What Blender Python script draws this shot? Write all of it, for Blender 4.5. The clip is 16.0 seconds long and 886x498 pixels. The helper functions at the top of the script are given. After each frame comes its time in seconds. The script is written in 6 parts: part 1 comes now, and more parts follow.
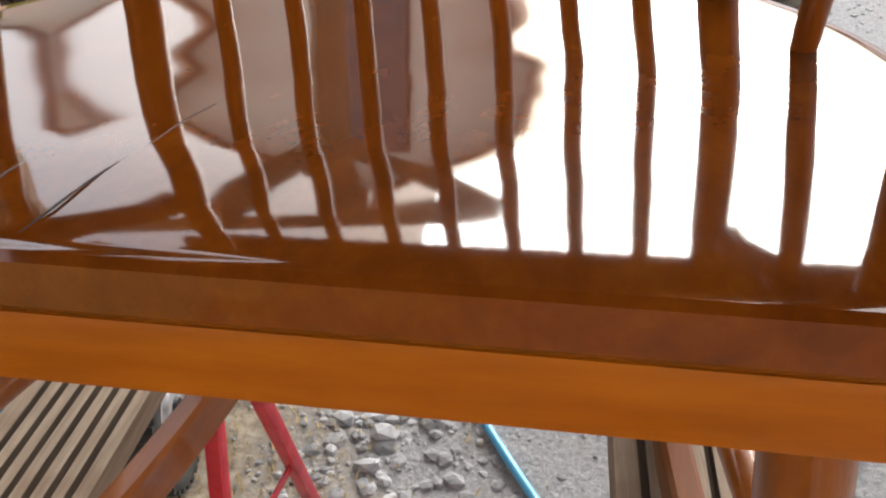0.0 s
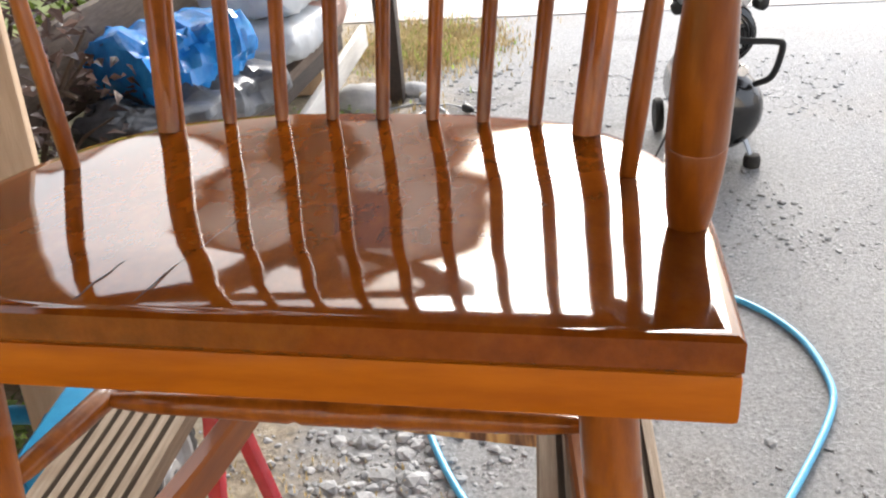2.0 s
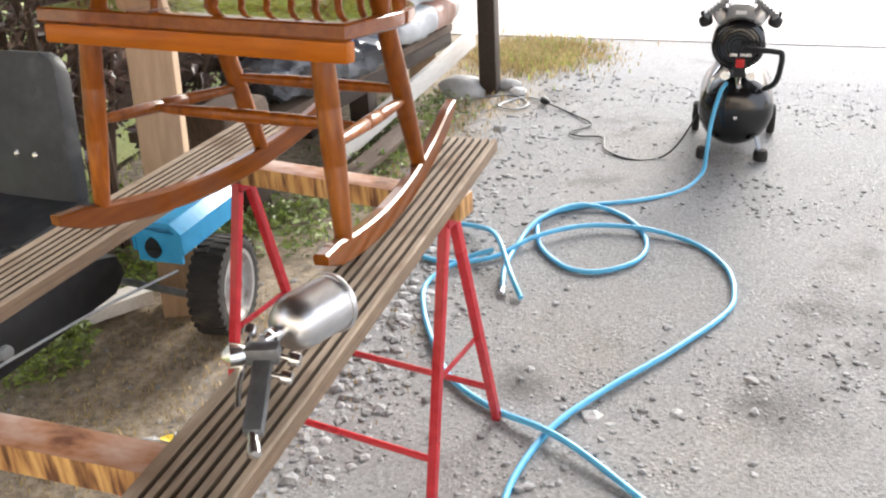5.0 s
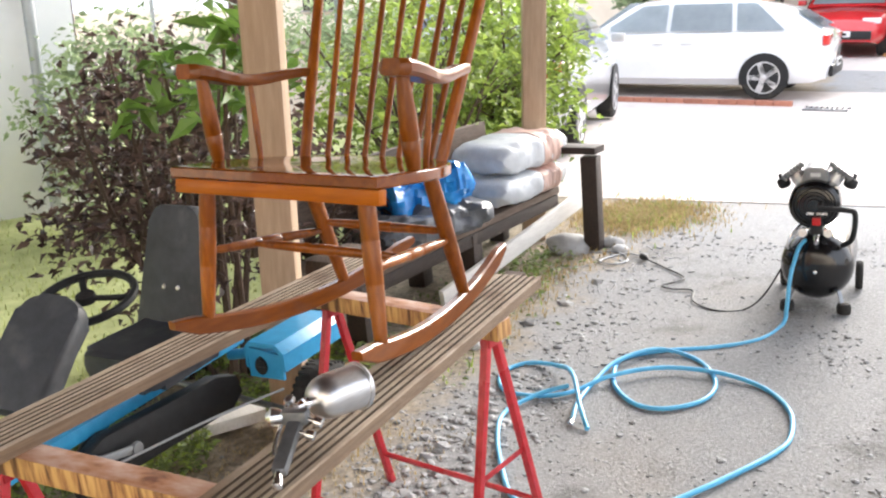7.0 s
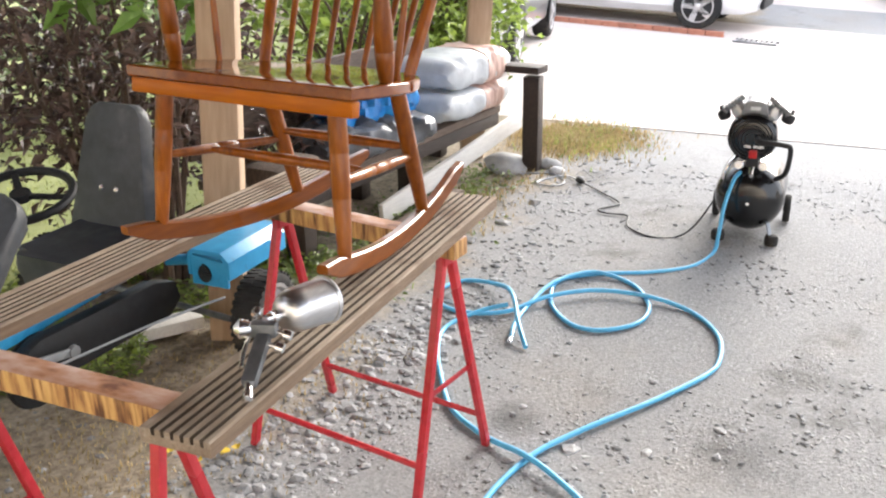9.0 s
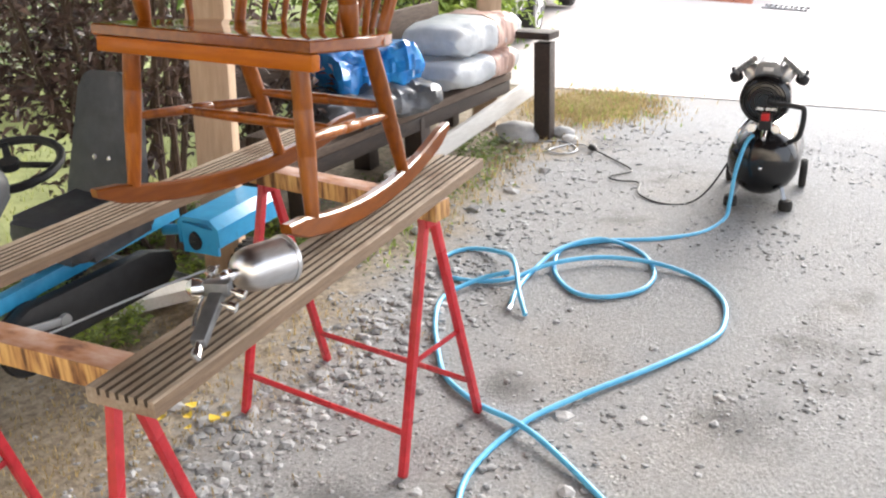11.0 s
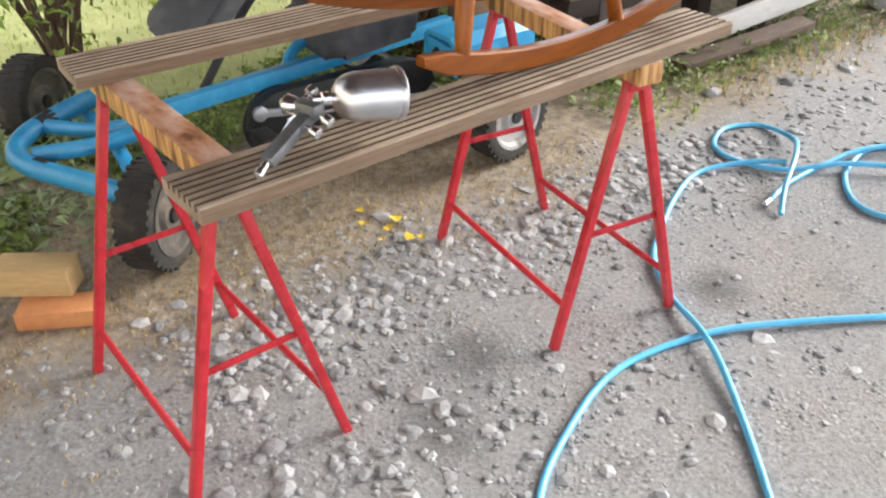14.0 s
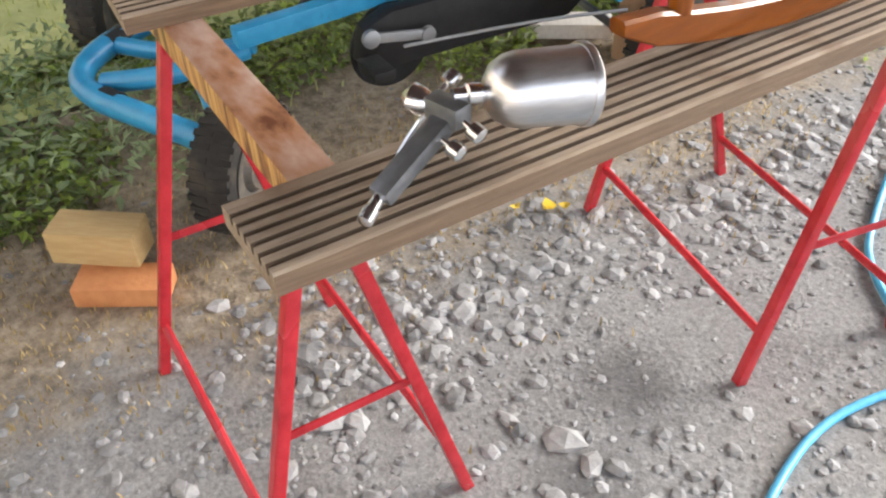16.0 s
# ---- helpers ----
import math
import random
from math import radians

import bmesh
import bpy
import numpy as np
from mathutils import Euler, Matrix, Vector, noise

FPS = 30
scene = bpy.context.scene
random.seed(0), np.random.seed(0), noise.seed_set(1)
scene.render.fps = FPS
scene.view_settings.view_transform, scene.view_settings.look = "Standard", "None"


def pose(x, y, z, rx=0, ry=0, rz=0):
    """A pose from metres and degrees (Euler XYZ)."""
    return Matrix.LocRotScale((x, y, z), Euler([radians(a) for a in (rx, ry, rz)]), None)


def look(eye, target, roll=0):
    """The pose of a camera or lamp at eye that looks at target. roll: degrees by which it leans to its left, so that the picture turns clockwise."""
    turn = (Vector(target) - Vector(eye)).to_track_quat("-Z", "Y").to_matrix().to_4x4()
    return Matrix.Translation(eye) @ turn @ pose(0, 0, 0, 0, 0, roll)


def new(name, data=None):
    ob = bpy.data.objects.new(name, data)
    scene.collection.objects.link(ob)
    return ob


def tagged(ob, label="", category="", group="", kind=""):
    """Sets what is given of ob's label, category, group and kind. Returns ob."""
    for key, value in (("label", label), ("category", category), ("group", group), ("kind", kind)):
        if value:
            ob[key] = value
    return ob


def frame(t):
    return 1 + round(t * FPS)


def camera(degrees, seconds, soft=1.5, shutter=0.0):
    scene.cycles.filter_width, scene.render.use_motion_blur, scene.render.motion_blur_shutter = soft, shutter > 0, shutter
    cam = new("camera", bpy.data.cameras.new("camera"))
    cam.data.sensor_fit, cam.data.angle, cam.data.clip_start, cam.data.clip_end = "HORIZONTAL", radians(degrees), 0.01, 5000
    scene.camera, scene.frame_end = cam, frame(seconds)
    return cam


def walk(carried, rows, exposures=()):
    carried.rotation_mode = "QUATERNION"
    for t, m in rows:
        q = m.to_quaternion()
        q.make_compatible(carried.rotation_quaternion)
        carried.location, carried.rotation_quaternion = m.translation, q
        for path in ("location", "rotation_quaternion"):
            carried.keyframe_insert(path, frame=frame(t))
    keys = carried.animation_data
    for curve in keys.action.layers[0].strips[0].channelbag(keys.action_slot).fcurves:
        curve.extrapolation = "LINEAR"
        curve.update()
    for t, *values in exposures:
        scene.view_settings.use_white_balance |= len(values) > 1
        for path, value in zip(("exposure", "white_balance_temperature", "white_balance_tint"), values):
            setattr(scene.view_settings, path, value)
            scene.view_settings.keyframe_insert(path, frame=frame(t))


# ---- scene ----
cam = camera(51.8, 16.0, soft=2.2)

# The yard slopes a little: YARD turns places on it into the upright world.
YARD = Vector((0.0508, 0.0366, 0.9980)).rotation_difference(Vector((0, 0, 1))).to_matrix().to_4x4()
PATH = [
    (0, (-0.18, 0.33, 1.366), (-0.45, 1.931, 0.197), -4.6),
    (0.5, (-0.154, 0.244, 1.446), (-0.394, 1.853, 0.283), -4.8),
    (1, (-0.154, 0.191, 1.479), (-0.383, 1.83, 0.357), -4.8),
    (1.5, (-0.153, 0.158, 1.493), (-0.411, 1.825, 0.419), -5.5),
    (2, (-0.119, 0.132, 1.484), (-0.355, 1.846, 0.48), -4.9),
    (2.5, (-0.045, 0.045, 1.47), (-0.242, 1.774, 0.485), -5.1),
    (3, (0.057, -0.179, 1.463), (-0.149, 1.589, 0.551), -5.8),
    (3.5, (0.189, -0.329, 1.479), (-0.028, 1.434, 0.561), -5.9),
    (4, (0.356, -0.454, 1.465), (0.081, 1.307, 0.557), -3.7),
    (4.2, (0.39, -0.485, 1.471), (0.041, 1.244, 0.529), -3.7),
    (6.3, (0.864, -0.899, 1.474), (0.02, 0.754, 0.729), -3.6),
    (6.5, (0.905, -0.907, 1.487), (0.031, 0.744, 0.773), -4.5),
    (7, (0.934, -0.917, 1.514), (-0.01, 0.763, 0.978), -5.3),
    (7.5, (0.919, -0.964, 1.564), (-0.058, 0.764, 1.316), -5.5),
    (8, (0.868, -0.958, 1.582), (0.023, 0.835, 1.317), -2.9),
    (8.5, (0.819, -0.918, 1.537), (0.049, 0.878, 1.11), -1.7),
    (9, (0.838, -0.947, 1.524), (0.071, 0.752, 0.799), -1.0),
    (9.2, (0.856, -0.968, 1.524), (0.097, 0.719, 0.763), -1.1),
    (11.3, (0.94, -0.795, 1.461), (0.107, 0.848, 0.683), -2.5),
    (11.5, (0.931, -0.734, 1.462), (0.103, 0.906, 0.672), -2.4),
    (12, (0.914, -0.517, 1.465), (0.102, 1.123, 0.658), -2.3),
    (12.5, (0.96, -0.342, 1.451), (0.038, 1.21, 0.591), -3.0),
    (13, (1.087, -0.26, 1.445), (-0.183, 0.99, 0.536), -1.3),
    (13.5, (1.146, -0.334, 1.434), (-0.25, 0.684, 0.427), -2.6),
    (14, (1.176, -0.431, 1.426), (-0.165, 0.588, 0.348), -0.9),
    (14.5, (1.197, -0.449, 1.425), (-0.148, 0.648, 0.43), 0.1),
    (15, (1.065, -0.315, 1.384), (-0.298, 0.727, 0.356), -0.6),
    (15.5, (0.897, -0.178, 1.362), (-0.567, 0.634, 0.27), -1.9),
    (16, (0.67, -0.181, 1.32), (-0.671, 0.564, 0.036), -2.7),
]
walk(cam, [(t, YARD @ look(eye, target, roll)) for t, eye, target, roll in PATH],
     exposures=((0.0, 0.66), (1.0, 0.82), (2.0, 0.95), (3.0, 0.98), (16.0, 0.98)))

# ---- world, sun and exposure ----
SUN_TURN, SUN_HEIGHT = 8.0, 25.0
world = bpy.data.worlds.new("sky")
scene.world = world
world.use_nodes = True
wn, wl = world.node_tree.nodes, world.node_tree.links
wn.clear()
sky = wn.new("ShaderNodeTexSky")
sky.sky_type = "NISHITA"
sky.sun_disc = False
sky.sun_elevation, sky.sun_rotation = radians(SUN_HEIGHT), radians(SUN_TURN)
sky.air_density, sky.dust_density, sky.ozone_density = 1.0, 6.0, 0.6
haze = wn.new("ShaderNodeMix")
haze.data_type = "RGBA"
haze.inputs["Factor"].default_value = 0.6
haze.inputs["B"].default_value = (8.8, 9.25, 10.3, 1.0)
back = wn.new("ShaderNodeBackground")
back.inputs["Strength"].default_value = 0.20
out = wn.new("ShaderNodeOutputWorld")
wl.new(sky.outputs[0], haze.inputs["A"])
wl.new(haze.outputs["Result"], back.inputs["Color"])
wl.new(back.outputs[0], out.inputs[0])
sun = new("sun", bpy.data.lights.new("sun", "SUN"))
sun.data.energy, sun.data.angle, sun.data.color = 3.7, radians(32), (1.0, 0.985, 0.97)
a, e = radians(SUN_TURN), radians(SUN_HEIGHT)
sun.matrix_world = look((0, 0, 0), (-math.sin(a) * math.cos(e), -math.cos(a) * math.cos(e), -math.sin(e)))
sun.location = (2, 10, 12)


# ---- materials ----
def ramp(nodes, stops):
    r = nodes.new("ShaderNodeValToRGB")
    while len(r.color_ramp.elements) < len(stops):
        r.color_ramp.elements.new(0.5)
    for el, (at, c) in zip(r.color_ramp.elements, stops):
        el.position, el.color = at, (*c, 1.0)
    return r


def surface(name, dark, light, rough=0.6, metal=0.0, grain=20.0, stretch=(1, 1, 1), bump=0.2, bump_scale=60.0, mid=None,
            rough_spread=0.1, vary=0.12, coat=0.0, per="object", spots=None, trans=0.0, detail=5.0, coat_ior=1.5, spec=0.5, through_light=0.0):
    """A procedural surface: two scales of colour variation, uneven gloss and fine relief, in metres."""
    m = bpy.data.materials.new(name)
    m.use_nodes = True
    n, l = m.node_tree.nodes, m.node_tree.links
    b = n["Principled BSDF"]
    tc = n.new("ShaderNodeTexCoord")
    mp = n.new("ShaderNodeMapping")
    mp.inputs["Scale"].default_value = stretch
    l.new(tc.outputs["Object"], mp.inputs["Vector"])
    t1 = n.new("ShaderNodeTexNoise")
    t1.inputs["Scale"].default_value, t1.inputs["Detail"].default_value, t1.inputs["Roughness"].default_value = grain, detail, 0.62
    l.new(mp.outputs[0], t1.inputs["Vector"])
    t2 = n.new("ShaderNodeTexNoise")
    t2.inputs["Scale"].default_value, t2.inputs["Detail"].default_value = grain / 7.0, 3.0
    l.new(tc.outputs["Object"], t2.inputs["Vector"])
    stops = [(0.3, dark), (0.7, light)] if mid is None else [(0.28, dark), (0.5, mid), (0.72, light)]
    r = ramp(n, stops)
    mixf = n.new("ShaderNodeMath")
    mixf.operation = "MULTIPLY_ADD"
    mixf.inputs[1].default_value = 0.65
    l.new(t1.outputs["Fac"], mixf.inputs[0])
    half = n.new("ShaderNodeMath")
    half.operation = "MULTIPLY"
    half.inputs[1].default_value = 0.35
    l.new(t2.outputs["Fac"], half.inputs[0])
    l.new(half.outputs[0], mixf.inputs[2])
    l.new(mixf.outputs[0], r.inputs["Fac"])
    col = r.outputs["Color"]
    if vary:
        hs = n.new("ShaderNodeHueSaturation")
        info = n.new("ShaderNodeObjectInfo") if per == "object" else n.new("ShaderNodeNewGeometry")
        rnd = info.outputs["Random"] if per == "object" else info.outputs["Random Per Island"]
        mr = n.new("ShaderNodeMapRange")
        mr.inputs["To Min"].default_value, mr.inputs["To Max"].default_value = 1 - vary, 1 + vary
        l.new(rnd, mr.inputs["Value"])
        l.new(mr.outputs[0], hs.inputs["Value"])
        l.new(col, hs.inputs["Color"])
        col = hs.outputs["Color"]
    if spots:
        amount, scale, colour = spots
        t3 = n.new("ShaderNodeTexNoise")
        t3.inputs["Scale"].default_value, t3.inputs["Detail"].default_value = scale, 6.0
        l.new(tc.outputs["Object"], t3.inputs["Vector"])
        r3 = ramp(n, [(1 - amount - 0.08, (0, 0, 0)), (1 - amount + 0.08, (1, 1, 1))])
        l.new(t3.outputs["Fac"], r3.inputs["Fac"])
        mx = n.new("ShaderNodeMix")
        mx.data_type = "RGBA"
        mx.inputs["B"].default_value = (*colour, 1)
        l.new(r3.outputs["Color"], mx.inputs["Factor"])
        l.new(col, mx.inputs["A"])
        col = mx.outputs["Result"]
    l.new(col, b.inputs["Base Color"])
    rr = n.new("ShaderNodeMapRange")
    rr.inputs["To Min"].default_value, rr.inputs["To Max"].default_value = max(0.02, rough - rough_spread), min(1.0, rough + rough_spread)
    l.new(t2.outputs["Fac"], rr.inputs["Value"])
    l.new(rr.outputs[0], b.inputs["Roughness"])
    b.inputs["Metallic"].default_value = metal
    b.inputs["Coat Weight"].default_value = coat
    b.inputs["Coat Roughness"].default_value, b.inputs["Coat IOR"].default_value = 0.05, coat_ior
    b.inputs["Specular IOR Level"].default_value = spec
    if trans:
        b.inputs["Transmission Weight"].default_value = trans
    if bump:
        t4 = n.new("ShaderNodeTexNoise")
        t4.inputs["Scale"].default_value, t4.inputs["Detail"].default_value = bump_scale, 4.0
        l.new(mp.outputs[0], t4.inputs["Vector"])
        bp = n.new("ShaderNodeBump")
        bp.inputs["Strength"].default_value, bp.inputs["Distance"].default_value = bump, 0.01
        l.new(t4.outputs["Fac"], bp.inputs["Height"])
        l.new(bp.outputs[0], b.inputs["Normal"])
    if through_light:
        tl = n.new("ShaderNodeBsdfTranslucent")
        l.new(col, tl.inputs["Color"])
        ms = n.new("ShaderNodeMixShader")
        ms.inputs[0].default_value = through_light
        l.new(b.outputs[0], ms.inputs[1])
        l.new(tl.outputs[0], ms.inputs[2])
        l.new(ms.outputs[0], n["Material Output"].inputs["Surface"])
    return m


M = {}
M["varnish"] = surface("varnished_wood", (0.08, 0.016, 0.003), (0.30, 0.078, 0.007), rough=0.4, grain=7, stretch=(0.7, 6, 6), bump=0.04, bump_scale=30, mid=(0.17, 0.044, 0.0045), coat=0.55, coat_ior=1.45, spec=0.15, vary=0.14)
M["varnish_long"] = surface("varnished_bent_wood", (0.11, 0.027, 0.003), (0.27, 0.078, 0.006), rough=0.36, grain=7, stretch=(7, 0.7, 7), bump=0.03, bump_scale=30, mid=(0.175, 0.047, 0.0045), coat=0.55, coat_ior=1.45, spec=0.15, vary=0.08)
M["varnish_seat"] = surface("wet_varnished_seat", (0.10, 0.023, 0.002), (0.25, 0.072, 0.005), rough=0.45, grain=14, stretch=(3, 1.6, 3), bump=0.14, bump_scale=70, mid=(0.18, 0.043, 0.004), coat=1.0, coat_ior=1.45, spec=0.0, vary=0.0)
M["varnish_up"] = surface("varnished_turned_wood", (0.11, 0.026, 0.003), (0.37, 0.115, 0.008), rough=0.4, grain=10, stretch=(5, 5, 1), bump=0.06, bump_scale=40, mid=(0.235, 0.063, 0.005), coat=0.55, coat_ior=1.45, spec=0.15, vary=0.18)
M["varnish_apron"] = surface("orange_varnished_board", (0.27, 0.062, 0.002), (0.46, 0.132, 0.004), rough=0.42, grain=9, stretch=(1, 7, 7), bump=0.05, bump_scale=30, coat=0.25, coat_ior=1.4, spec=0.1, vary=0.05)
M["varnish_dark"] = surface("dark_stained_wood", (0.024, 0.0072, 0.0032), (0.06, 0.018, 0.0072), rough=0.32, grain=14, stretch=(1, 6, 6), bump=0.06, bump_scale=40, coat=0.5)
M["deck"] = surface("weathered_decking", (0.20, 0.145, 0.10), (0.50, 0.42, 0.335), rough=0.8, grain=18, stretch=(9, 0.5, 9), bump=0.4, bump_scale=90, mid=(0.345, 0.27, 0.20), spots=(0.40, 6, (0.19, 0.115, 0.066)))
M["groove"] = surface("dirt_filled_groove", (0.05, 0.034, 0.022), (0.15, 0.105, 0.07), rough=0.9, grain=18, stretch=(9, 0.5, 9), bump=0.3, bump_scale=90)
M["deckedge"] = surface("brown_board_edge", (0.11, 0.07, 0.042), (0.28, 0.195, 0.13), rough=0.75, grain=18, stretch=(9, 0.5, 9), bump=0.35, bump_scale=90, mid=(0.18, 0.12, 0.076))
M["red"] = surface("red_enamel", (0.33, 0.014, 0.022), (0.54, 0.035, 0.046), rough=0.26, grain=30, bump=0.08, spots=(0.27, 60, (0.24, 0.03, 0.03)))
M["post"] = surface("pale_timber", (0.34, 0.225, 0.135), (0.52, 0.38, 0.26), rough=0.65, grain=10, stretch=(6, 6, 0.6), bump=0.25, mid=(0.43, 0.30, 0.195))
M["darkwood"] = surface("dark_oiled_timber", (0.0132, 0.0078, 0.006), (0.045, 0.027, 0.0192), rough=0.6, grain=12, stretch=(6, 1, 6), bump=0.3)
M["plankwood"] = surface("grey_brown_plank", (0.06, 0.039, 0.027), (0.168, 0.12, 0.09), rough=0.75, grain=16, stretch=(6, 0.7, 6), bump=0.35)
M["whitewood"] = surface("white_painted_board", (0.62, 0.595, 0.56), (0.84, 0.82, 0.78), rough=0.6, grain=14, stretch=(5, 0.6, 5), bump=0.25, spots=(0.24, 8, (0.45, 0.40, 0.33)))
M["steel"] = surface("polished_steel", (0.58, 0.58, 0.59), (0.80, 0.80, 0.81), rough=0.33, metal=1.0, grain=30, stretch=(1, 1, 8), bump=0.05, vary=0.03, rough_spread=0.08)
M["greymetal"] = surface("grey_cast_metal", (0.144, 0.153, 0.162), (0.27, 0.279, 0.297), rough=0.36, metal=0.7, grain=40, bump=0.1)
M["chrome"] = surface("chrome", (0.75, 0.75, 0.76), (0.9, 0.9, 0.9), rough=0.24, metal=1.0, grain=40, bump=0.02, vary=0.02, rough_spread=0.05)
M["hose"] = surface("blue_hose", (0.07, 0.38, 0.64), (0.13, 0.50, 0.78), rough=0.36, grain=30, bump=0.06, vary=0.0)
M["cyan"] = surface("light_blue_enamel", (0.01275, 0.204, 0.425), (0.0425, 0.323, 0.578), rough=0.34, grain=20, bump=0.06, spots=(0.28, 30, (0.0255, 0.136, 0.255)))
M["black"] = surface("black_enamel", (0.004, 0.004, 0.0045), (0.009, 0.009, 0.010), rough=0.2, grain=20, bump=0.03, coat=0.25)
M["plastic"] = surface("black_plastic", (0.008, 0.0085, 0.0095), (0.021, 0.022, 0.024), rough=0.5, grain=30, bump=0.15, bump_scale=200, spec=0.35)
M["dustyplastic"] = surface("dusty_grey_plastic", (0.022, 0.025, 0.030), (0.060, 0.066, 0.076), rough=0.55, grain=14, bump=0.12, bump_scale=160, spots=(0.34, 9, (0.085, 0.088, 0.092)))
M["rubber"] = surface("tyre_rubber", (0.0098, 0.0091, 0.0084), (0.0315, 0.0294, 0.0266), rough=0.85, grain=24, bump=0.3, spots=(0.36, 12, (0.063, 0.0525, 0.0385)))
M["rim"] = surface("grey_rim", (0.20, 0.195, 0.19), (0.36, 0.355, 0.35), rough=0.5, metal=0.2, grain=20, bump=0.1, spots=(0.38, 20, (0.14, 0.12, 0.10)))
M["rimdark"] = surface("dusty_dark_rim", (0.05, 0.047, 0.043), (0.12, 0.112, 0.10), rough=0.6, metal=0.1, grain=20, bump=0.15, spots=(0.40, 20, (0.16, 0.125, 0.09)))
M["alloy"] = surface("light_alloy", (0.62, 0.62, 0.63), (0.76, 0.76, 0.77), rough=0.35, metal=0.6, grain=20, bump=0.05)
M["redplastic"] = surface("red_plastic", (0.5, 0.01, 0.012), (0.65, 0.02, 0.02), rough=0.35, grain=20, bump=0.02)
M["yellow"] = surface("yellow_label", (0.7, 0.5, 0.04), (0.8, 0.6, 0.06), rough=0.5, bump=0)
M["whiteplastic"] = surface("white_plastic", (0.7, 0.7, 0.7), (0.82, 0.82, 0.82), rough=0.45, bump=0.02)
M["copper"] = surface("brass", (0.45, 0.3, 0.1), (0.6, 0.42, 0.16), rough=0.3, metal=1.0, bump=0.03)
M["bagwhite"] = surface("white_plastic_sack", (0.468, 0.495, 0.522), (0.72, 0.738, 0.756), rough=0.35, grain=12, bump=0.25, bump_scale=25, spots=(0.30, 7, (0.324, 0.36, 0.387)))
M["bagpink"] = surface("sack_print", (0.52, 0.30, 0.24), (0.72, 0.52, 0.44), rough=0.4, grain=10, bump=0.2, bump_scale=25)
M["bagblue"] = surface("blue_film", (0.01, 0.13, 0.48), (0.05, 0.36, 0.75), rough=0.22, grain=14, bump=0.5, bump_scale=35, mid=(0.02, 0.22, 0.62))
M["bagdark"] = surface("dark_grey_film", (0.03, 0.034, 0.042), (0.17, 0.18, 0.2), rough=0.28, grain=12, bump=0.4, bump_scale=30)
M["bark"] = surface("bark", (0.05, 0.032, 0.022), (0.15, 0.10, 0.07), rough=0.85, grain=18, stretch=(4, 4, 1), bump=0.5)
M["leafdark"] = surface("dark_bronze_leaf", (0.030, 0.018, 0.018), (0.20, 0.135, 0.115), rough=0.28, grain=3, bump=0.1, per="island", vary=0.6, through_light=0.42)
M["leaf"] = surface("green_leaf", (0.12, 0.21, 0.035), (0.41, 0.50, 0.11), rough=0.45, grain=3, bump=0.1, per="island", vary=0.5, through_light=0.42)
M["weed"] = surface("dark_weed_leaf", (0.07, 0.125, 0.035), (0.30, 0.36, 0.12), rough=0.5, grain=3, bump=0.1, per="island", vary=0.5, through_light=0.3)
M["leafbig"] = surface("broad_green_leaf", (0.08, 0.18, 0.035), (0.27, 0.42, 0.09), rough=0.35, grain=6, bump=0.15, per="island", vary=0.35, through_light=0.42)
M["leafpale"] = surface("pale_garden_leaf", (0.17, 0.25, 0.12), (0.44, 0.52, 0.30), rough=0.5, grain=3, bump=0.1, per="island", vary=0.35, through_light=0.42)
M["conifer"] = surface("conifer_needles", (0.02, 0.05, 0.02), (0.07, 0.12, 0.05), rough=0.6, grain=3, bump=0.1, per="island", vary=0.4)
M["grass"] = surface("grass_blades", (0.27, 0.32, 0.10), (0.60, 0.63, 0.27), rough=0.55, grain=2, bump=0.0, per="island", vary=0.35, through_light=0.42)
M["straw"] = surface("dry_straw", (0.24, 0.165, 0.07), (0.52, 0.41, 0.21), rough=0.7, grain=4, bump=0.0, per="island", vary=0.35, through_light=0.42)
M["yleaf"] = surface("fallen_yellow_leaf", (0.55, 0.36, 0.02), (0.75, 0.55, 0.05), rough=0.5, grain=10, bump=0.1)
M["stone"] = surface("grey_stone", (0.15, 0.152, 0.156), (0.40, 0.403, 0.408), rough=0.85, grain=25, bump=0.35, per="island", vary=0.32)
M["rock"] = surface("pale_rock", (0.25, 0.25, 0.252), (0.46, 0.46, 0.46), rough=0.85, grain=14, bump=0.4, vary=0.3)
M["lawn"] = surface("lawn_soil", (0.28, 0.31, 0.12), (0.54, 0.57, 0.26), rough=0.9, grain=8, bump=0.5, bump_scale=40, vary=0)
M["paving"] = surface("pale_paving", (0.44, 0.385, 0.355), (0.58, 0.52, 0.485), rough=0.85, grain=5, bump=0.3, bump_scale=80, vary=0)
M["brickred"] = surface("red_kerb_brick", (0.30, 0.11, 0.07), (0.48, 0.21, 0.14), rough=0.85, grain=12, bump=0.3)
M["orangebrick"] = surface("orange_brick", (0.4, 0.152, 0.056), (0.56, 0.256, 0.104), rough=0.8, grain=20, bump=0.4)
M["yellowwood"] = surface("fresh_sawn_block", (0.44, 0.288, 0.112), (0.6, 0.448, 0.224), rough=0.7, grain=16, stretch=(1, 6, 6), bump=0.25)
M["plaster"] = surface("cream_plaster", (0.78, 0.69, 0.57), (0.88, 0.80, 0.69), rough=0.9, grain=3, bump=0.2, bump_scale=120, vary=0)
M["whiteplaster"] = surface("white_plaster", (0.72, 0.73, 0.74), (0.84, 0.84, 0.84), rough=0.9, grain=3, bump=0.2, bump_scale=120, vary=0)
M["tile"] = surface("orange_roof_tile", (0.36, 0.12, 0.055), (0.58, 0.25, 0.13), rough=0.75, grain=8, bump=0.25, vary=0.2)
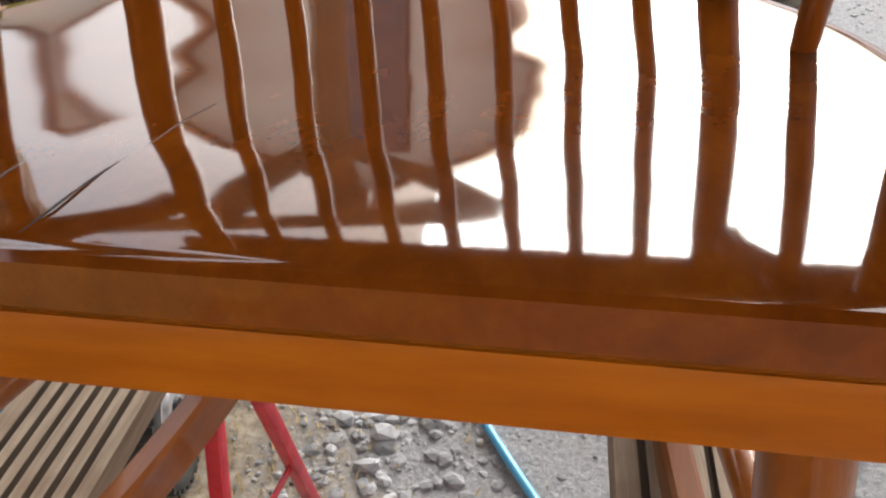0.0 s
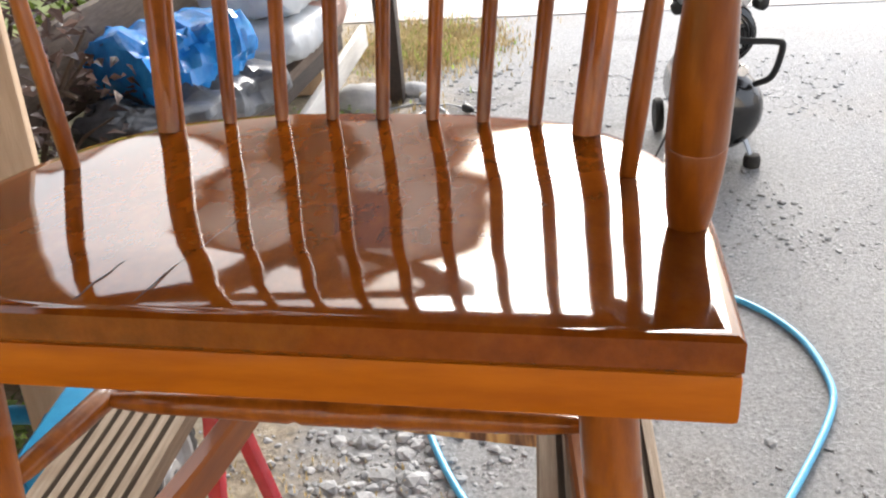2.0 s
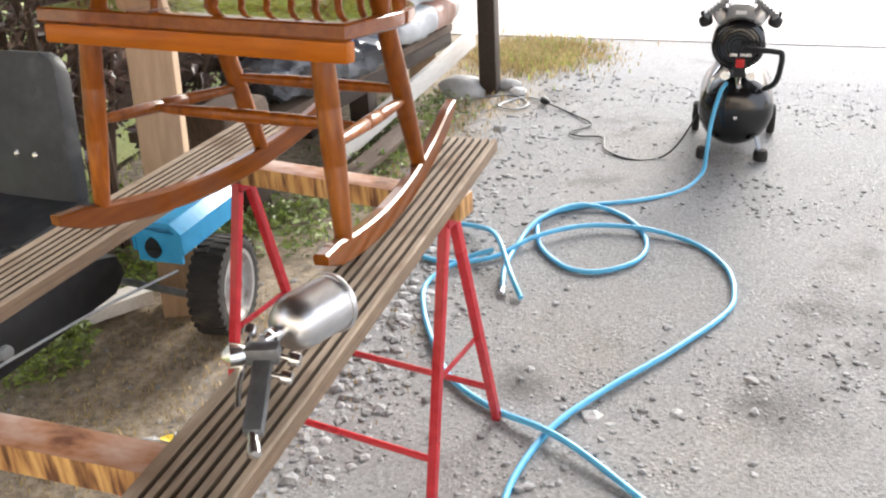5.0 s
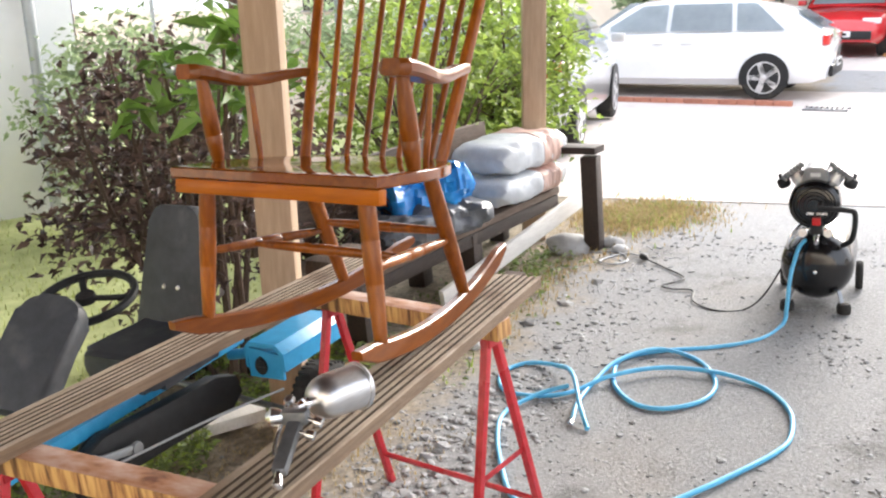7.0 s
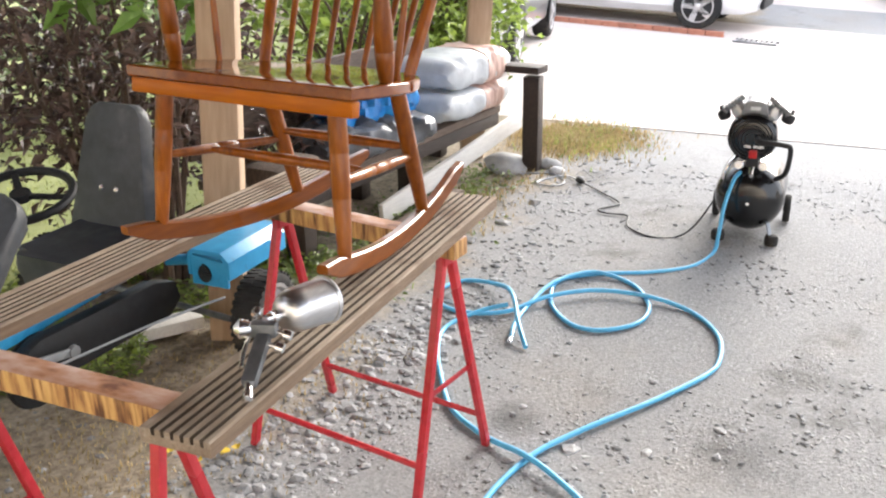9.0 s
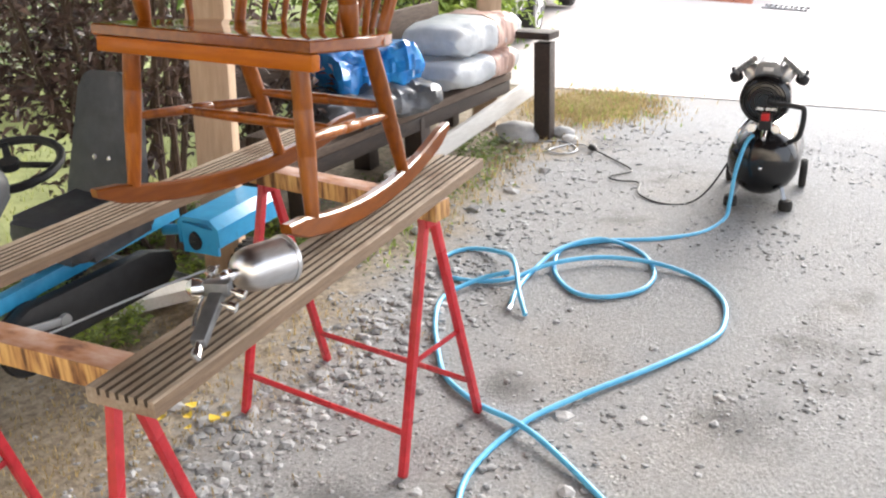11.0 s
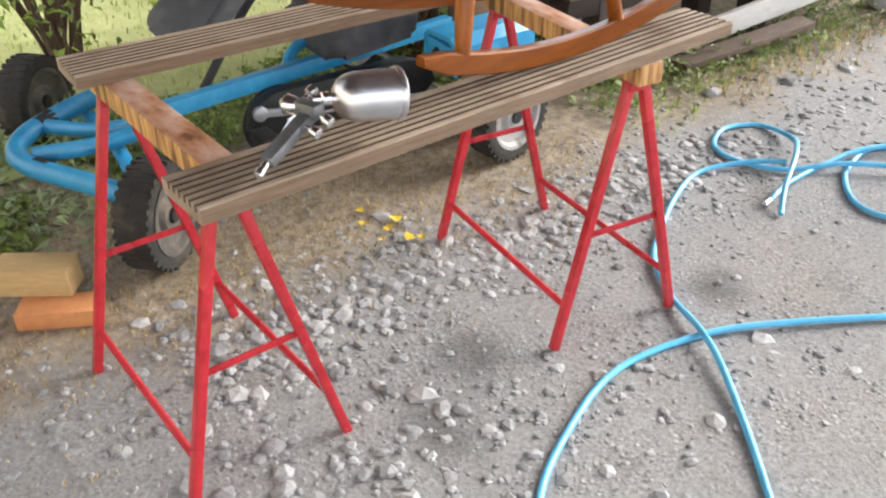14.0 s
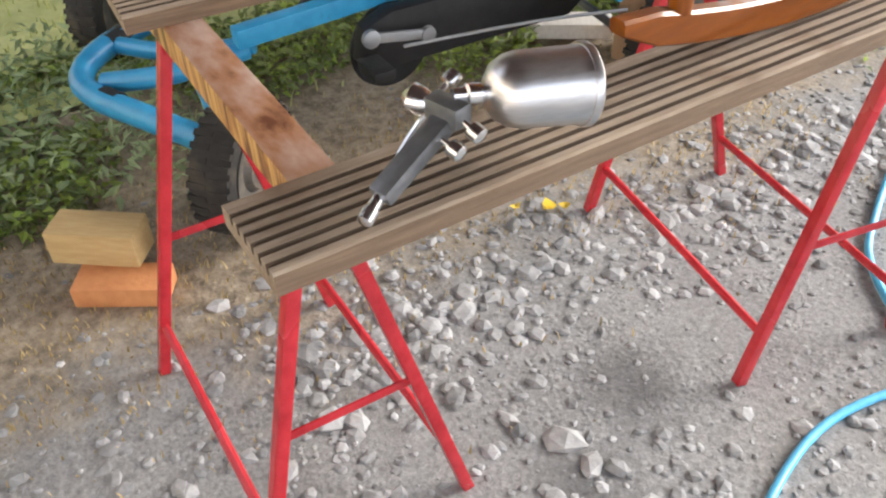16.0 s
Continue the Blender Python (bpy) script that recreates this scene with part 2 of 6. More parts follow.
M["cladding"] = surface("brown_cladding", (0.045, 0.02, 0.016), (0.10, 0.05, 0.04), rough=0.7, grain=10, stretch=(6, 6, 0.7), bump=0.3)
M["orangewood"] = surface("orange_stained_timber", (0.40, 0.19, 0.07), (0.60, 0.33, 0.15), rough=0.6, grain=10, bump=0.2)
M["zinc"] = surface("zinc_sheet", (0.28, 0.30, 0.32), (0.42, 0.44, 0.46), rough=0.45, metal=0.6, grain=8, bump=0.1)
M["glass"] = surface("window_glass", (0.02, 0.025, 0.03), (0.05, 0.055, 0.06), rough=0.06, grain=4, bump=0.0, coat=1.0, rough_spread=0.02)
# Pale base colour paints the sky's reflection into the car windows.
M["carglass"] = surface("pale_sky_car_glass", (0.30, 0.35, 0.38), (0.42, 0.47, 0.50), rough=0.05, grain=4, bump=0.0, coat=1.0, rough_spread=0.02)
M["carwhite"] = surface("white_car_paint", (0.74, 0.75, 0.77), (0.82, 0.83, 0.84), rough=0.25, grain=3, bump=0.0, coat=1.0, vary=0.02)
M["carred"] = surface("red_car_paint", (0.50, 0.015, 0.02), (0.62, 0.03, 0.035), rough=0.25, grain=3, bump=0.0, coat=1.0, vary=0.02)
M["carsilver"] = surface("silver_car_paint", (0.42, 0.43, 0.45), (0.52, 0.53, 0.55), rough=0.28, metal=0.5, grain=3, bump=0.0, coat=1.0, vary=0.02)
M["taillight"] = surface("tail_lamp", (0.45, 0.005, 0.008), (0.6, 0.015, 0.015), rough=0.15, bump=0.0, coat=1.0)
M["lamp"] = surface("lamp_lens", (0.6, 0.6, 0.6), (0.75, 0.75, 0.76), rough=0.1, bump=0.0, coat=1.0)
M["orangecloth"] = surface("orange_awning", (0.62, 0.26, 0.08), (0.8, 0.42, 0.16), rough=0.8, grain=6, bump=0.1)
M["bluecloth"] = surface("lilac_cloth", (0.24, 0.25, 0.45), (0.38, 0.38, 0.58), rough=0.8, grain=6, bump=0.1)
M["signred"] = surface("red_sign_paint", (0.6, 0.08, 0.08), (0.7, 0.12, 0.12), rough=0.6, bump=0)
M["cable"] = surface("black_cable", (0.01, 0.01, 0.01), (0.03, 0.03, 0.03), rough=0.5, bump=0)
M["concrete"] = surface("grey_concrete", (0.30, 0.29, 0.27), (0.50, 0.48, 0.45), rough=0.85, grain=14, bump=0.35)


def gravel_material():
    """Trodden grey gravel: dust, small chips and damp patches."""
    m = bpy.data.materials.new("gravel_ground")
    m.use_nodes = True
    n, l = m.node_tree.nodes, m.node_tree.links
    b = n["Principled BSDF"]
    tc = n.new("ShaderNodeTexCoord")

    def noise_tex(scale, detail, rough=0.6):
        t = n.new("ShaderNodeTexNoise")
        t.inputs["Scale"].default_value, t.inputs["Detail"].default_value, t.inputs["Roughness"].default_value = scale, detail, rough
        l.new(tc.outputs["Object"], t.inputs["Vector"])
        return t

    def mix(fac, a, bb, blend="MIX"):
        x = n.new("ShaderNodeMix")
        x.data_type, x.blend_type = "RGBA", blend
        for sock, val in ((x.inputs["Factor"], fac), (x.inputs["A"], a), (x.inputs["B"], bb)):
            if hasattr(val, "is_output"):
                l.new(val, sock)
            else:
                sock.default_value = val
        return x.outputs["Result"]

    fine = noise_tex(90, 6, 0.7)
    base = ramp(n, [(0.28, (0.15, 0.15, 0.152)), (0.5, (0.252, 0.252, 0.254)), (0.7, (0.36, 0.36, 0.36))])
    l.new(fine.outputs["Fac"], base.inputs["Fac"])
    vor = n.new("ShaderNodeTexVoronoi")
    vor.inputs["Scale"].default_value = 62
    l.new(tc.outputs["Object"], vor.inputs["Vector"])
    chip = ramp(n, [(0.0, (0.09, 0.09, 0.092)), (0.5, (0.25, 0.25, 0.252)), (1.0, (0.47, 0.468, 0.46))])
    sep = n.new("ShaderNodeSeparateColor")
    l.new(vor.outputs["Color"], sep.inputs[0])
    l.new(sep.outputs[0], chip.inputs["Fac"])
    where = noise_tex(5, 4)
    wr = ramp(n, [(0.42, (0, 0, 0)), (0.62, (0.75, 0.75, 0.75))])
    l.new(where.outputs["Fac"], wr.inputs["Fac"])
    near = ramp(n, [(0.25, (1, 1, 1)), (0.42, (0, 0, 0))])
    l.new(vor.outputs["Distance"], near.inputs["Fac"])
    cover = n.new("ShaderNodeMath")
    cover.operation = "MULTIPLY"
    l.new(wr.outputs["Color"], cover.inputs[0])
    l.new(near.outputs["Color"], cover.inputs[1])
    col = mix(cover.outputs[0], base.outputs["Color"], chip.outputs["Color"])
    damp = noise_tex(1.7, 5, 0.65)
    dr = ramp(n, [(0.57, (1, 1, 1)), (0.72, (0.48, 0.46, 0.44))])
    l.new(damp.outputs["Fac"], dr.inputs["Fac"])
    col = mix(1.0, col, dr.outputs["Color"], "MULTIPLY")
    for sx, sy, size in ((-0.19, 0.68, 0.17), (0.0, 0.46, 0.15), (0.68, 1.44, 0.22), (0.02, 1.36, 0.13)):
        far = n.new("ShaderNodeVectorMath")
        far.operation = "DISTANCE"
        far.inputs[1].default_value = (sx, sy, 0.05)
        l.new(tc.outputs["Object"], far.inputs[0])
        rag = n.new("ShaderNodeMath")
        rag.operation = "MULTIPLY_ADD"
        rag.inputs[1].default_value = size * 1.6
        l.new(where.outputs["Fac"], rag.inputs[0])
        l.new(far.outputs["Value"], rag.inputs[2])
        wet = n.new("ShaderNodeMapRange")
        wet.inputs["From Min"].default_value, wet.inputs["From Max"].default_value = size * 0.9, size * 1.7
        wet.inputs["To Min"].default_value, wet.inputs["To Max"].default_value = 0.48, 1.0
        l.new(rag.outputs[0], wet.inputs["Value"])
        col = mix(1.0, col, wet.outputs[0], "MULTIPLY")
    earth = noise_tex(0.9, 4)
    er = ramp(n, [(0.5, (1, 1, 1)), (0.75, (1.0, 0.92, 0.83))])
    l.new(earth.outputs["Fac"], er.inputs["Fac"])
    col = mix(1.0, col, er.outputs["Color"], "MULTIPLY")
    xyz = n.new("ShaderNodeSeparateXYZ")
    l.new(tc.outputs["Object"], xyz.inputs[0])
    edge = noise_tex(2.6, 6, 0.7)
    reach = n.new("ShaderNodeMath")
    reach.operation = "MULTIPLY_ADD"
    reach.inputs[1].default_value = -1.1
    l.new(edge.outputs["Fac"], reach.inputs[0])
    l.new(xyz.outputs["X"], reach.inputs[2])
    wide = n.new("ShaderNodeMapRange")
    wide.inputs["From Min"].default_value, wide.inputs["From Max"].default_value = -1.10, -1.42
    l.new(reach.outputs[0], wide.inputs["Value"])
    clod = noise_tex(30, 7, 0.7)
    soil = ramp(n, [(0.3, (0.11, 0.09, 0.066)), (0.5, (0.27, 0.22, 0.16)), (0.72, (0.44, 0.38, 0.29))])
    l.new(clod.outputs["Fac"], soil.inputs["Fac"])
    col = mix(wide.outputs[0], col, soil.outputs["Color"])
    l.new(col, b.inputs["Base Color"])
    b.inputs["Roughness"].default_value = 0.9
    bp = n.new("ShaderNodeBump")
    bp.inputs["Strength"].default_value, bp.inputs["Distance"].default_value = 0.45, 0.012
    hs = n.new("ShaderNodeMath")
    hs.operation = "MULTIPLY_ADD"
    hs.inputs[1].default_value = 0.6
    l.new(cover.outputs[0], hs.inputs[0])
    l.new(fine.outputs["Fac"], hs.inputs[2])
    l.new(hs.outputs[0], bp.inputs["Height"])
    l.new(bp.outputs[0], b.inputs["Normal"])
    return m


M["gravel"] = gravel_material()


def beam_material():
    """Timber with a pink-grey painted-over top and sides streaked by dark drips."""
    m = bpy.data.materials.new("drip_stained_timber")
    m.use_nodes = True
    n, l = m.node_tree.nodes, m.node_tree.links
    b = n["Principled BSDF"]
    tc = n.new("ShaderNodeTexCoord")

    def streaks(scale, stretch, stops):
        mp = n.new("ShaderNodeMapping")
        mp.inputs["Scale"].default_value = stretch
        l.new(tc.outputs["Object"], mp.inputs["Vector"])
        t = n.new("ShaderNodeTexNoise")
        t.inputs["Scale"].default_value, t.inputs["Detail"].default_value = scale, 5.0
        l.new(mp.outputs[0], t.inputs["Vector"])
        c = ramp(n, stops)
        l.new(t.outputs["Fac"], c.inputs["Fac"])
        return c.outputs["Color"]

    top = streaks(13, (1, 2.2, 1), [(0.30, (0.17, 0.06, 0.025)), (0.42, (0.42, 0.20, 0.10)), (0.55, (0.52, 0.33, 0.25)), (0.72, (0.64, 0.49, 0.42))])
    side = streaks(60, (1, 1, 0.14), [(0.36, (0.12, 0.05, 0.022)), (0.46, (0.40, 0.20, 0.075)), (0.56, (0.60, 0.36, 0.13)), (0.72, (0.68, 0.45, 0.20))])
    xyz = n.new("ShaderNodeSeparateXYZ")
    l.new(tc.outputs["Normal"], xyz.inputs[0])
    up = ramp(n, [(0.55, (0, 0, 0)), (0.8, (1, 1, 1))])
    l.new(xyz.outputs["Z"], up.inputs["Fac"])
    mx = n.new("ShaderNodeMix")
    mx.data_type = "RGBA"
    l.new(up.outputs["Color"], mx.inputs["Factor"])
    l.new(side, mx.inputs["A"])
    l.new(top, mx.inputs["B"])
    l.new(mx.outputs["Result"], b.inputs["Base Color"])
    b.inputs["Roughness"].default_value = 0.5
    return m


M["beam"] = beam_material()


# ---- mesh helpers ----
def mesh_from(bm, name, material, smooth=False):
    me = bpy.data.meshes.new(name)
    bm.normal_update()
    bm.to_mesh(me)
    bm.free()
    me.materials.append(material)
    if smooth:
        me.shade_smooth()
        me.set_sharp_from_angle(angle=radians(38))
    return me


def part(name, bm, material, parent, label="", smooth=True):
    """Links a bmesh as one mesh object under a thing or a part; its vertices are in the parent's own frame."""
    ob = new(name, mesh_from(bm, name, material, smooth))
    ob.parent = parent
    if label:
        tagged(ob, label)
    return ob


def thing(name, label, category, m=None, group="", kind=""):
    ob = new(name)
    ob.empty_display_size = 0.1
    ob.matrix_world = m or Matrix()
    return tagged(ob, label, category, group, kind)


def solo(name, bm, material, label, category, m=None, group="", kind="", smooth=True):
    ob = new(name, mesh_from(bm, name, material, smooth))
    ob.matrix_world = m or Matrix()
    return tagged(ob, label, category, group, kind)


def B():
    return bmesh.new()


def box(bm, c, s, m=None, bevel=0.0):
    """A box of size s round c, edges bevelled, turned by m."""
    r = bmesh.ops.create_cube(bm, size=1.0, matrix=(m or Matrix()) @ Matrix.Translation(c) @ Matrix.Diagonal((*s, 1)))
    if bevel:
        es = {e for v in r["verts"] for e in v.link_edges}
        bmesh.ops.bevel(bm, geom=list(es), offset=bevel, segments=2, affect="EDGES", profile=0.6)
    return bm


def bar(bm, a, b, w, h, up=(0, 0, 1), bevel=0.0, over=0.0):
    """A rectangular bar from a to b, w across and h along up."""
    a, b = Vector(a), Vector(b)
    d = (b - a).normalized()
    a, b = a - d * over, b + d * over
    x = d.cross(Vector(up)).normalized()
    z = x.cross(d)
    m = Matrix((x, d, z)).transposed().to_4x4()
    m.translation = (a + b) / 2
    return box(bm, (0, 0, 0), (w, (b - a).length, h), m, bevel)


def tube(bm, pts, r, seg=8, caps=True, close=False):
    """A round tube through pts, with one radius or one a point."""
    pts = [Vector(p) for p in pts]
    rs = r if isinstance(r, (list, tuple)) else [r] * len(pts)
    n = len(pts)
    rings, ref = [], None
    for i, p in enumerate(pts):
        if close:
            d = pts[(i + 1) % n] - pts[i - 1]
        else:
            d = pts[min(i + 1, n - 1)] - pts[max(i - 1, 0)]
        d.normalize()
        if ref is None:
            ref = d.orthogonal().normalized()
        ref = (ref - d * ref.dot(d)).normalized()
        o = d.cross(ref)
        rings.append([bm.verts.new(p + rs[i] * (math.cos(2 * math.pi * k / seg) * ref + math.sin(2 * math.pi * k / seg) * o)) for k in range(seg)])
    for i in range(n if close else n - 1):
        a, b = rings[i], rings[(i + 1) % n]
        for k in range(seg):
            bm.faces.new((a[k], a[(k + 1) % seg], b[(k + 1) % seg], b[k]))
    if caps and not close:
        bm.faces.new(rings[0][::-1])
        bm.faces.new(rings[-1])
    return bm


def smooth_path(pts, steps=8, close=False):
    """A Catmull-Rom line through pts."""
    pts = [Vector(p) for p in pts]
    n, res = len(pts), []
    for i in range(n if close else n - 1):
        if close:
            p0, p1, p2, p3 = (pts[(i + k) % n] for k in (-1, 0, 1, 2))
        else:
            p0, p1, p2, p3 = pts[max(i - 1, 0)], pts[i], pts[i + 1], pts[min(i + 2, n - 1)]
        for s in range(steps):
            t = s / steps
            res.append(0.5 * (2 * p1 + (p2 - p0) * t + (2 * p0 - 5 * p1 + 4 * p2 - p3) * t * t + (3 * p1 - p0 - 3 * p2 + p3) * t ** 3))
    if not close:
        res.append(pts[-1])
    return res


def lathe(bm, prof, seg=16, m=None):
    """A turned body from (radius, height) pairs about z."""
    m = m or Matrix()
    rings = []
    for r, z in prof:
        rings.append([bm.verts.new(m @ Vector((r * math.cos(2 * math.pi * k / seg), r * math.sin(2 * math.pi * k / seg), z))) for k in range(seg)])
    for a, b in zip(rings, rings[1:]):
        for k in range(seg):
            bm.faces.new((a[k], a[(k + 1) % seg], b[(k + 1) % seg], b[k]))
    bm.faces.new(rings[0][::-1])
    bm.faces.new(rings[-1])
    return bm


def prism(bm, outline, depth, m=None, bevel=0.0):
    """A flat outline in x, y pushed up by depth along z, then turned by m."""
    m = m or Matrix()
    lo = [bm.verts.new(m @ Vector((x, y, 0))) for x, y in outline]
    hi = [bm.verts.new(m @ Vector((x, y, depth))) for x, y in outline]
    k = len(lo)
    f = [bm.faces.new(lo[::-1]), bm.faces.new(hi)]
    f += [bm.faces.new((lo[i], lo[(i + 1) % k], hi[(i + 1) % k], hi[i])) for i in range(k)]
    if bevel:
        es = [e for face in f[:2] for e in face.edges]
        bmesh.ops.bevel(bm, geom=es, offset=bevel, segments=2, affect="EDGES", profile=0.6)
    return bm


def along(a, b):
    """The pose whose z runs from a to b, with its origin at a."""
    a, b = Vector(a), Vector(b)
    m = (b - a).to_track_quat("Z", "Y").to_matrix().to_4x4()
    m.translation = a
    return m


def on_yard(*p, **k):
    return YARD @ pose(*p, **k)


def lerp_table(t, v):
    for (a, x), (b, y) in zip(t, t[1:]):
        if v <= b:
            k = max(0.0, (v - a) / (b - a))
            k = k * k * (3 - 2 * k)
            return x + (y - x) * k
    return t[-1][1]


def ground_z(x, y):
    """The ground's height: the sloping yard, then the drive and the gardens beyond."""
    k = lerp_table([(4.6, 1.0), (9.0, 0.0)], y) if y > 0 else 1.0
    far = lerp_table([(4.4, 0.161), (7.5, 0.10), (12.0, 0.03), (14.0, 0.06), (18.0, 0.30), (24.0, 0.42), (60, 0.6)], y)
    near = 0.0367 * y
    z = near if y < 4.4 else far
    return z * (1 if y > -5 else 1) + 0.0509 * max(-3.5, min(3.0, x)) * k


# ---- ground ----
def sheet(xs, ys, z_of, keep=None):
    bm = B()
    grid = [[bm.verts.new((x, y, z_of(x, y))) for x in xs] for y in ys]
    for j in range(len(ys) - 1):
        for i in range(len(xs) - 1):
            if keep is None or keep((xs[i] + xs[i + 1]) / 2, (ys[j] + ys[j + 1]) / 2):
                bm.faces.new((grid[j][i], grid[j][i + 1], grid[j + 1][i + 1], grid[j + 1][i]))
    for v in [v for v in bm.verts if not v.link_faces]:
        bm.verts.remove(v)
    return bm


def spaced(lo, hi, step, far, n=14):
    """Even steps from lo to hi, then growing ones out to far on both sides."""
    mid = [lo + step * i for i in range(int(round((hi - lo) / step)) + 1)]
    grow = [(far - hi) * (k / n) ** 2.2 for k in range(1, n + 1)]
    return [lo - g for g in reversed(grow)] + mid + [mid[-1] + g for g in grow]


def rough_ground(x, y):
    near = 1.0 if -3 < x < 3 and -3 < y < 5.3 else 0.0
    return ground_z(x, y) + near * (0.006 * noise.noise(Vector((x * 5, y * 5, 0))) + 0.010 * noise.noise(Vector((x * 1.3, y * 1.3, 4))))


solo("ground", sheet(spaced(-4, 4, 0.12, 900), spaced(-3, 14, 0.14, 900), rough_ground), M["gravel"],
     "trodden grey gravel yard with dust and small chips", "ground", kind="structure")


def lawn_edge(y):
    return -1.55 - 0.12 * y + 0.12 * math.sin(2.3 * y) if y < 2.6 else -1.86 - 0.25 * (y - 2.6)


solo("lawn", sheet([-30 + 0.9 * i for i in range(25)] + [-8.2 + 0.2 * i for i in range(40)], [-14 + 0.35 * i for i in range(70)],
                   lambda x, y: ground_z(x, y) + 0.022 + 0.012 * noise.noise(Vector((x * 3, y * 3, 9))) , lambda x, y: x < lawn_edge(y) - 0.25 and y < 9),
     M["lawn"], "yellow-green mown lawn beside the yard", "lawn", kind="structure")
solo("pavement", sheet([-14 + 0.5 * i for i in range(70)], [5.42 + 0.35 * i for i in range(60)],
                       lambda x, y: ground_z(x, y) + 0.006, lambda x, y: x > -3.5 + (0 if y < 12 else -4)),
     M["paving"], "pale sunlit paved drive beyond the gravel", "pavement", kind="structure")

# ---- weathered boards on the trestles ----
TOP = 0.745


def grooved_board(width, length, thick, seed):
    """A decking board with grooved top, along y from 0, its right top edge on x = 0, its top on z = 0."""
    rnd = random.Random(seed)
    ribs, edge = 6, 0.012
    pitch = (width - 2 * edge) / ribs
    prof = [(0.0, -0.003), (-0.003, 0.0), (-edge, 0.0)]
    for k in range(ribs):
        x = -edge - k * pitch
        prof += [(x - 0.0008, -0.012), (x - 0.0068, -0.012), (x - 0.0076, 0.0), (x - pitch, 0.0)]
    prof[-1] = (-width + 0.003, 0.0)
    prof += [(-width, -0.003), (-width, -thick), (0.0, -thick)]
    bm = B()
    ys = [0, 0.004] + [length * k / 24 for k in range(1, 24)] + [length - 0.004, length]
    rings = []
    for y in ys:
        sag = 0.0025 * noise.noise(Vector((seed, y * 2.2, 0)))
        rings.append([bm.verts.new((x + 0.0012 * noise.noise(Vector((x * 40, y * 6, seed))), y, z + sag)) for x, z in prof])
    for a, b in zip(rings, rings[1:]):
        for k in range(len(prof)):
            fc = bm.faces.new((a[k], b[k], b[(k + 1) % len(prof)], a[(k + 1) % len(prof)]))
            # Long sides and underside take a darker brown than the grooved top.
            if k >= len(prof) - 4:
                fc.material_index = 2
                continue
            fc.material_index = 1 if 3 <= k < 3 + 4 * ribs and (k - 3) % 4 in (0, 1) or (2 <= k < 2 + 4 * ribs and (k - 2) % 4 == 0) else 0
    bm.faces.new(rings[0])
    bm.faces.new(rings[-1][::-1])
    bmesh.ops.recalc_face_normals(bm, faces=bm.faces)
    return bm


for length, seed, at, label in ((1.298, 3, on_yard(0.014, -0.004, TOP, rz=1.0), "weathered grooved decking board carrying a spray gun and a rocker"),
                                (1.36, 8, on_yard(-0.634, 0.030, TOP, rz=-3.0), "weathered grooved decking board under the chair's other rocker")):
    board = solo("decking_board", grooved_board(0.138, length, 0.029, seed), M["deck"], label, "board", at, "boards on the trestles", smooth=False)
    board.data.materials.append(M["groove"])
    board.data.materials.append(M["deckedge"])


# ---- red trestles ----
def trestle(m, half=0.285, spread=0.172, lean=0.0):
    """A trestle: timber beam along x, folding red square-tube legs at both ends."""
    t = thing("trestle", "red tubular steel trestle with a drip-stained timber beam", "trestle", m, "trestles")
    top = TOP - 0.030
    bm = B()
    box(bm, (lean, 0, top - 0.024), (2 * half + 0.09, 0.062, 0.048), bevel=0.003)
    part("beam", bm, M["beam"], t, "drip-stained orange timber beam")
    for sx in (-1, 1):
        x = sx * half
        for sy in (-1, 1):
            a, b = Vector((x + lean, sy * 0.016, top - 0.045)), Vector((x + sx * 0.012, sy * spread, 0.0))
            bm = B()
            bar(bm, a, b, 0.021, 0.021, up=(1, 0, 0), bevel=0.002)
            part("leg", bm, M["red"], t)
        bm = B()
        k = 0.55
        y = spread * k
        xm = x + sx * 0.006 + lean * (1 - k)
        bar(bm, (xm, -y, (top - 0.05) * (1 - k)), (xm, y, (top - 0.05) * (1 - k)), 0.004, 0.016, bevel=0.001)
        part("spreader", bm, M["red"], t)
        bm = B()
        box(bm, (x + lean, 0, top - 0.055), (0.03, 0.055, 0.035), bevel=0.003)
        part("hinge_bracket", bm, M["red"], t)
    for sy in (-1, 1):
        z = 0.115
        y = sy * (spread - (spread - 0.016) * z / (top - 0.045))
        bm = B()
        tube(bm, [(-half - 0.005, y, z), (half + 0.005, y, z)], 0.0085, 8)
        part("stretcher", bm, M["red"], t)
    return t


trestle(on_yard(-0.414, 0.1135, 0.0, rz=0.0), 0.260, 0.182, -0.03)
trestle(on_yard(-0.325, 1.078, 0.0, rz=-9.2), 0.281, 0.182)

# ---- rocking chair ----
CHAIR = on_yard(-0.277, 0.915, TOP, rz=-3.7)
SEAT = (pose(-0.277, 0.915, TOP, rz=-3.7).inverted() @ pose(-0.293, 0.556, 1.193, -7.3, 1.0, -3.25))
chair = thing("rocking_chair", "glossy varnished brown wooden rocking chair standing on two boards", "rocking chair", CHAIR)


def seat_outline(n=40):
    """Straight front, sides drawing in, round back."""
    pts = [(-0.292, 0.0), (0.278, 0.0)]
    for k in range(n + 1):
        a = math.pi * k / n
        c, q = math.cos(a), math.sin(a)
        pts.append((-0.019 + 0.298 * math.copysign(abs(c) ** 0.62, c), 0.13 + 0.325 * q ** 0.85))
    return pts


